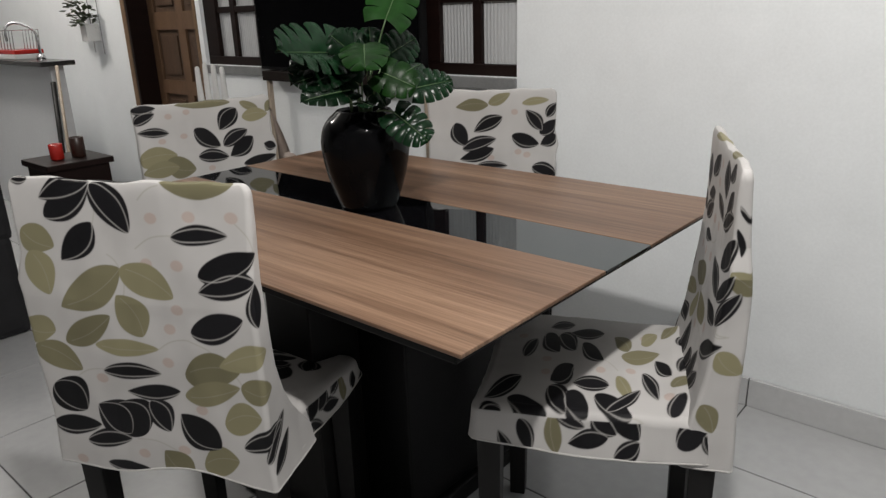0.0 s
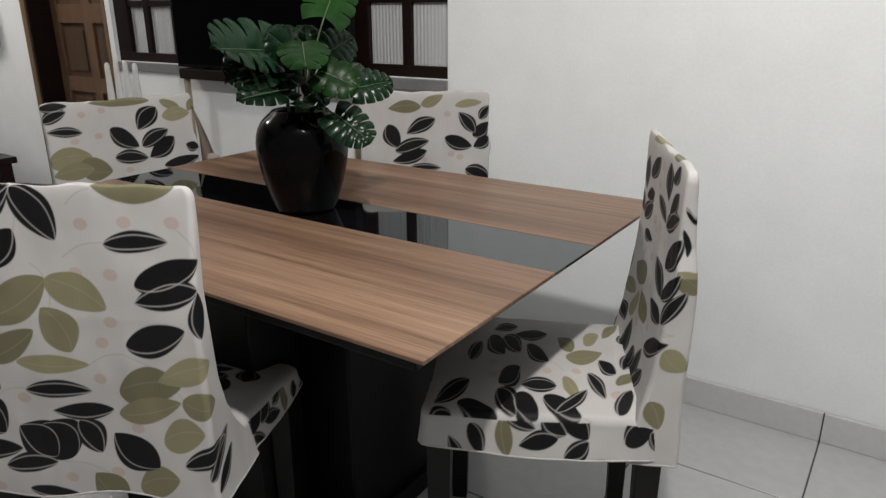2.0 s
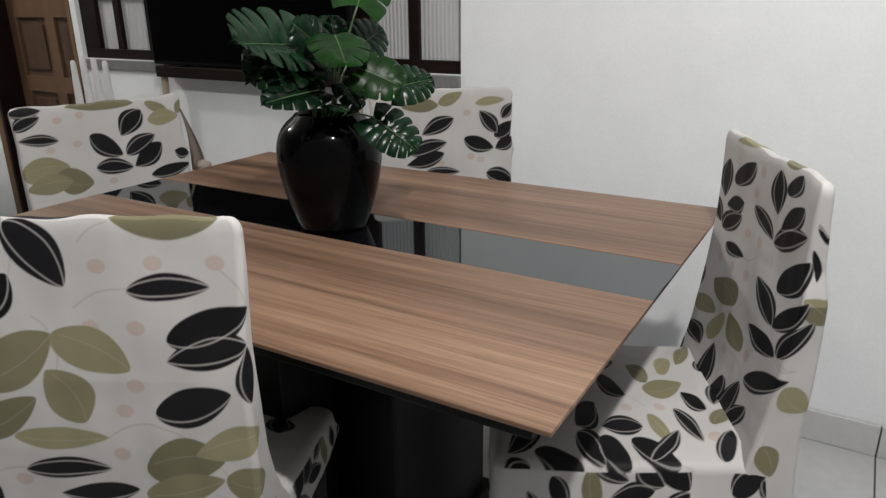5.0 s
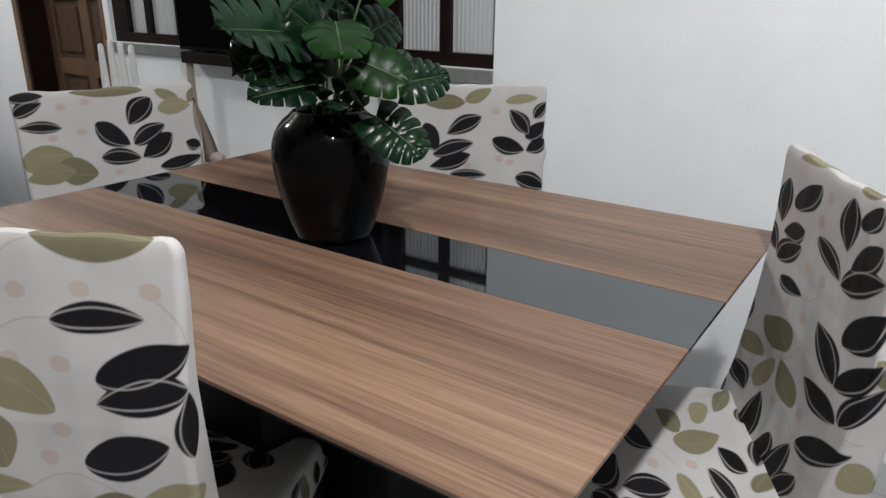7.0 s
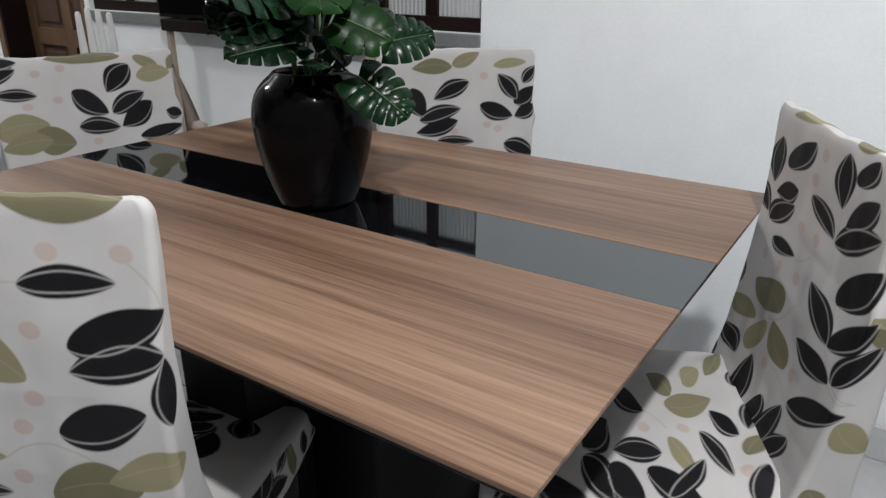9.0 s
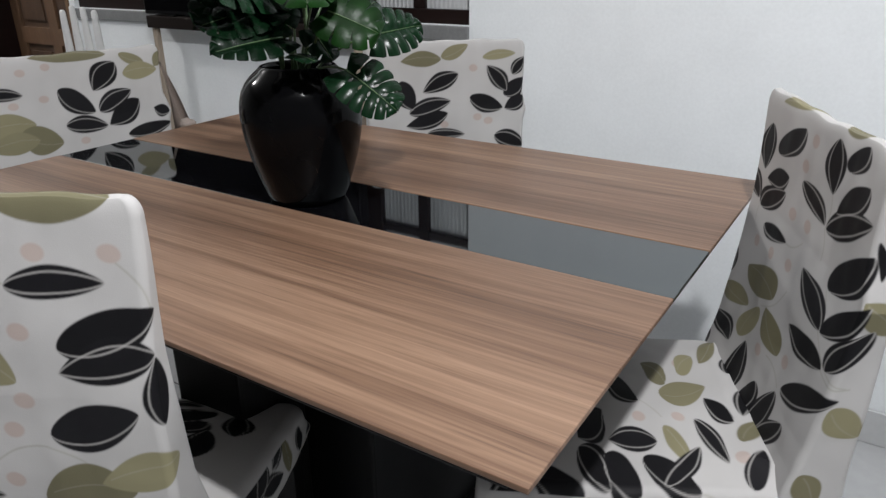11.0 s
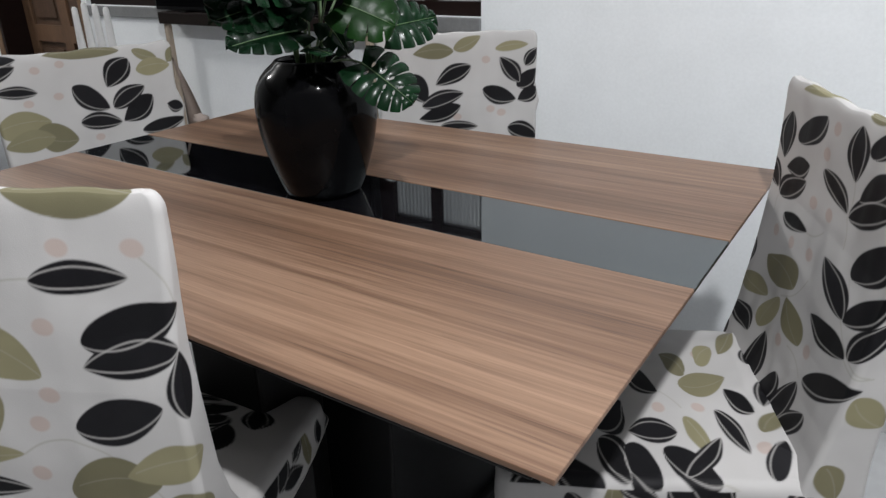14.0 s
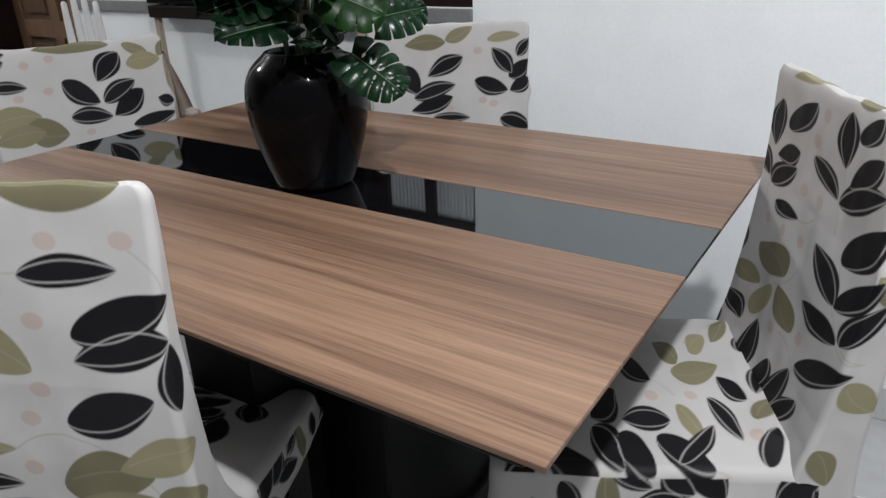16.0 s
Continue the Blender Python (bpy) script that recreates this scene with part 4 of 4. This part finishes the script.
for k, h in enumerate((0.985, 1.005, 1.0, 0.99)):
    x = -0.10 + 0.075 * k
    part("spindle", lathe([(0.017, 0.0), (0.018, 0.4), (0.015, 0.7), (0.017, 0.8), (0.0125, h - 0.03), (0.0115, h - 0.008), (0.006, h)], 14), WHITEWOOD, side, smooth=True).location = (x, 0, 0)
part("seat", box(-0.14, 0.17, -0.27, 0.0, 0.42, 0.45), WHITEWOOD, side, bevel=0.006)
for x in (-0.12, 0.15):
    part("leg", box(x - 0.016, x + 0.016, -0.26, -0.228, 0, 0.42), WHITEWOOD, side, bevel=0.003)

# ---- side table with candle and mug ----
stand = empty("side_table", pose(-2.45, 0.47, 0), "small dark brown wooden side table", "table")
ST = 0.70
part("tabletop", box(-0.13, 0.13, -0.13, 0.13, ST - 0.025, ST), WENGE, stand, bevel=0.004)
part("drawer_box", box(-0.115, 0.115, -0.115, 0.115, ST - 0.12, ST - 0.025), WENGE, stand, bevel=0.004)
for x in (-0.1, 0.1):
    for y in (-0.1, 0.1):
        part("leg", box(x - 0.02, x + 0.02, y - 0.02, y + 0.02, 0, ST - 0.12), WENGE, stand, bevel=0.003)
candle = tagged(part("candle_jar", lathe([(0.022, 0), (0.025, 0.004), (0.026, 0.06), (0.024, 0.063), (0.022, 0.056), (0.015, 0.054)], 32), RED, smooth=True), "red candle in a small glass on the side table", "candle")
candle.location = (-2.44, 0.43, ST)
mug = tagged(part("mug", lathe([(0.024, 0), (0.027, 0.003), (0.027, 0.078), (0.025, 0.08), (0.023, 0.075), (0.022, 0.02)], 32), MUG, smooth=True), "dark brown ceramic tumbler on the side table", "cup")
mug.location = (-2.43, 0.51, ST)

# ---- kitchen counter, tap and wall planter ----
bar = empty("kitchen_counter", pose(0, 0, 0), "grey kitchen counter with a black granite top", "counter")
part("counter_body", box(-6.0, -3.90, 1.02, 1.10, 0, 0.985), COUNTER, bar, bevel=0.004)
part("counter_top", box(-6.0, -3.80, 0.94, 1.13, 0.985, 1.012), GRANITE, bar, "black granite top", bevel=0.004)
tap = empty("kitchen_tap", pose(-4.17, 1.09, 1.012), "tall pale curved kitchen tap on the counter", "tap")
part("spout", tube([(-0.45 * r, -0.85 * r, z) for r, z in ((0, 0.02), (0, 0.10), (0.002, 0.14), (0.012, 0.165), (0.04, 0.19), (0.08, 0.207), (0.115, 0.213), (0.145, 0.205), (0.165, 0.185), (0.17, 0.15), (0.17, 0.11))], 0.008, 10), CHROME, tap, smooth=True)
part("lever", tube([(0.0, -0.01, 0.165), (0.028, -0.03, 0.172)], 0.006, 8), CHROME, tap, smooth=True)
part("tap_base", lathe([(0.026, 0), (0.026, 0.015), (0.014, 0.03)], 24), CHROME, tap, smooth=True)

planter = empty("wall_planter", pose(-4.18, NORTH - 0.06, 1.19), "small white wall planter with green leaves", "planter")
part("planter_box", box(0.008, 0.092, -0.03, 0.055, -0.09, 0.015), WHITEWOOD, planter, bevel=0.006)
part("planter_frame", tube([(-0.01, 0.05, -0.16), (-0.01, 0.05, 0.16), (0.115, 0.05, 0.16), (0.115, 0.05, -0.17)], 0.003, 6), CHROME, planter)
bm = bmesh.new()
rnd = random.Random(8)
for k in range(90):
    a, r, h = rnd.uniform(0, math.tau), rnd.uniform(0.01, 0.12), rnd.uniform(0.0, 0.19)
    c = Vector((r * math.cos(a) + 0.02, 0.5 * r * math.sin(a) - 0.02, 0.0 + h * (1 - r * 3)))
    d = Vector((math.cos(a), 0.5 * math.sin(a) - 0.3, rnd.uniform(-0.4, 0.6))).normalized() * 0.05
    s = d.cross(Vector((0, 0.4, 1))).normalized() * 0.018
    vs = [bm.verts.new(c), bm.verts.new(c + d * 0.5 + s), bm.verts.new(c + d), bm.verts.new(c + d * 0.5 - s)]
    bm.faces.new(vs)
bmesh.ops.solidify(bm, geom=bm.faces[:], thickness=0.001)
part("foliage", bm, HERB, planter, "small green leaves")

sofa = empty("armchair", pose(-2.82, -0.12, 0), "low black upholstered armchair", "armchair")
part("seat", box(-0.45, 0.30, -0.45, 0.35, 0.0, 0.42), BLUE, sofa, bevel=0.03)
part("backrest", box(-0.45, 0.30, 0.17, 0.36, 0.40, 0.78), BLUE, sofa, bevel=0.03)

# ---- floor tiles and baseboard ----
floor = tagged(part("floor", box(WEST, EAST, SOUTH, NORTH + 1.2, -0.12, -0.002), GROUT), "light grey ceramic tile floor with dark joints", "floor", kind="structure")
STEP, X0, Y0 = 0.433, -0.02, -0.21
bm = box(0.002, STEP - 0.002, 0.002, STEP - 0.002, -0.008, 0.0, None)
bmesh.ops.bevel(bm, geom=[e for e in bm.edges if all(v.co.z > -0.001 for v in e.verts)], offset=0.0012, segments=1, affect="EDGES")
first = part("tile", bm, TILE, floor)
first.location = (X0, Y0, 0)
tile_mesh = first.data
rest = bmesh.new()
for i in range(-16, 9):
    for j in range(-12, 4):
        x, y = X0 + i * STEP, Y0 + j * STEP
        if (i, j) == (0, 0) or x + STEP < WEST or x > EAST or y + STEP < SOUTH:
            continue
        if j < -7 or i > 5:
            box(max(WEST, x + 0.002), min(EAST, x + STEP - 0.002), max(SOUTH, y + 0.002), y + STEP - 0.002, -0.008, 0.0, rest)
            continue
        t = new("tile", tile_mesh)
        t.parent, t.location = floor, (x, y, 0)
tagged(part("outer_tiles", rest, TILE, floor), kind="stuff")
skirting = tagged(part("baseboard", box(DOOR_R + 0.01, EAST, NORTH - 0.006, NORTH - 0.001, 0.0, 0.092), GROUT), "grey ceramic tile baseboard", "baseboard", kind="structure")
for i in range(-7, 6):
    x0, x1 = max(DOOR_R + 0.01, X0 + i * STEP + 0.002), min(EAST, X0 + (i + 1) * STEP - 0.002)
    if x1 > x0:
        part("baseboard_tile", box(x0, x1, NORTH - 0.014, NORTH - 0.004, 0.001, 0.095), SKIRT, skirting, bevel=0.0015)

# ---- broom handle and a box on the counter ----
broom = empty("broom", pose(0, 0, 0), "thin pale broom stick leaning beside the counter", "broom")
part("broom_stick", tube([(-3.36, 0.80, 0.03), (-3.74, 1.00, 0.99)], 0.009, 10), STICK, broom, smooth=True)
part("broom_head", box(-3.47, -3.25, 0.77, 0.83, 0.0, 0.05), LEG, broom, "black broom head", bevel=0.006)
mop = empty("mop", pose(0, 0, 0), "black mop handle leaning beside the broom", "mop")
part("mop_handle", tube([(-3.56, 0.84, 0.03), (-3.78, 0.98, 0.90)], 0.014, 10), LEG, mop, smooth=True)
part("mop_head", box(-3.70, -3.55, 0.80, 0.88, 0.0, 0.04), LEG, mop, bevel=0.006)
rack = empty("dish_rack", pose(-4.42, 1.06, 1.012), "white wire dish rack with a red tray", "rack")
part("tray", box(-0.16, 0.12, -0.07, 0.1, 0.03, 0.055), RED, rack, "red plastic tray", bevel=0.004)
part("rack_base", box(-0.16, 0.12, -0.07, 0.1, 0.0, 0.03), WHITEWOOD, rack, bevel=0.004)
for k in range(6):
    x = -0.15 + 0.05 * k
    part("wire", tube([(x, -0.06, 0.05), (x + 0.02, -0.06, 0.17), (x + 0.02, 0.09, 0.17), (x, 0.09, 0.05)], 0.003, 6), CHROME, rack)
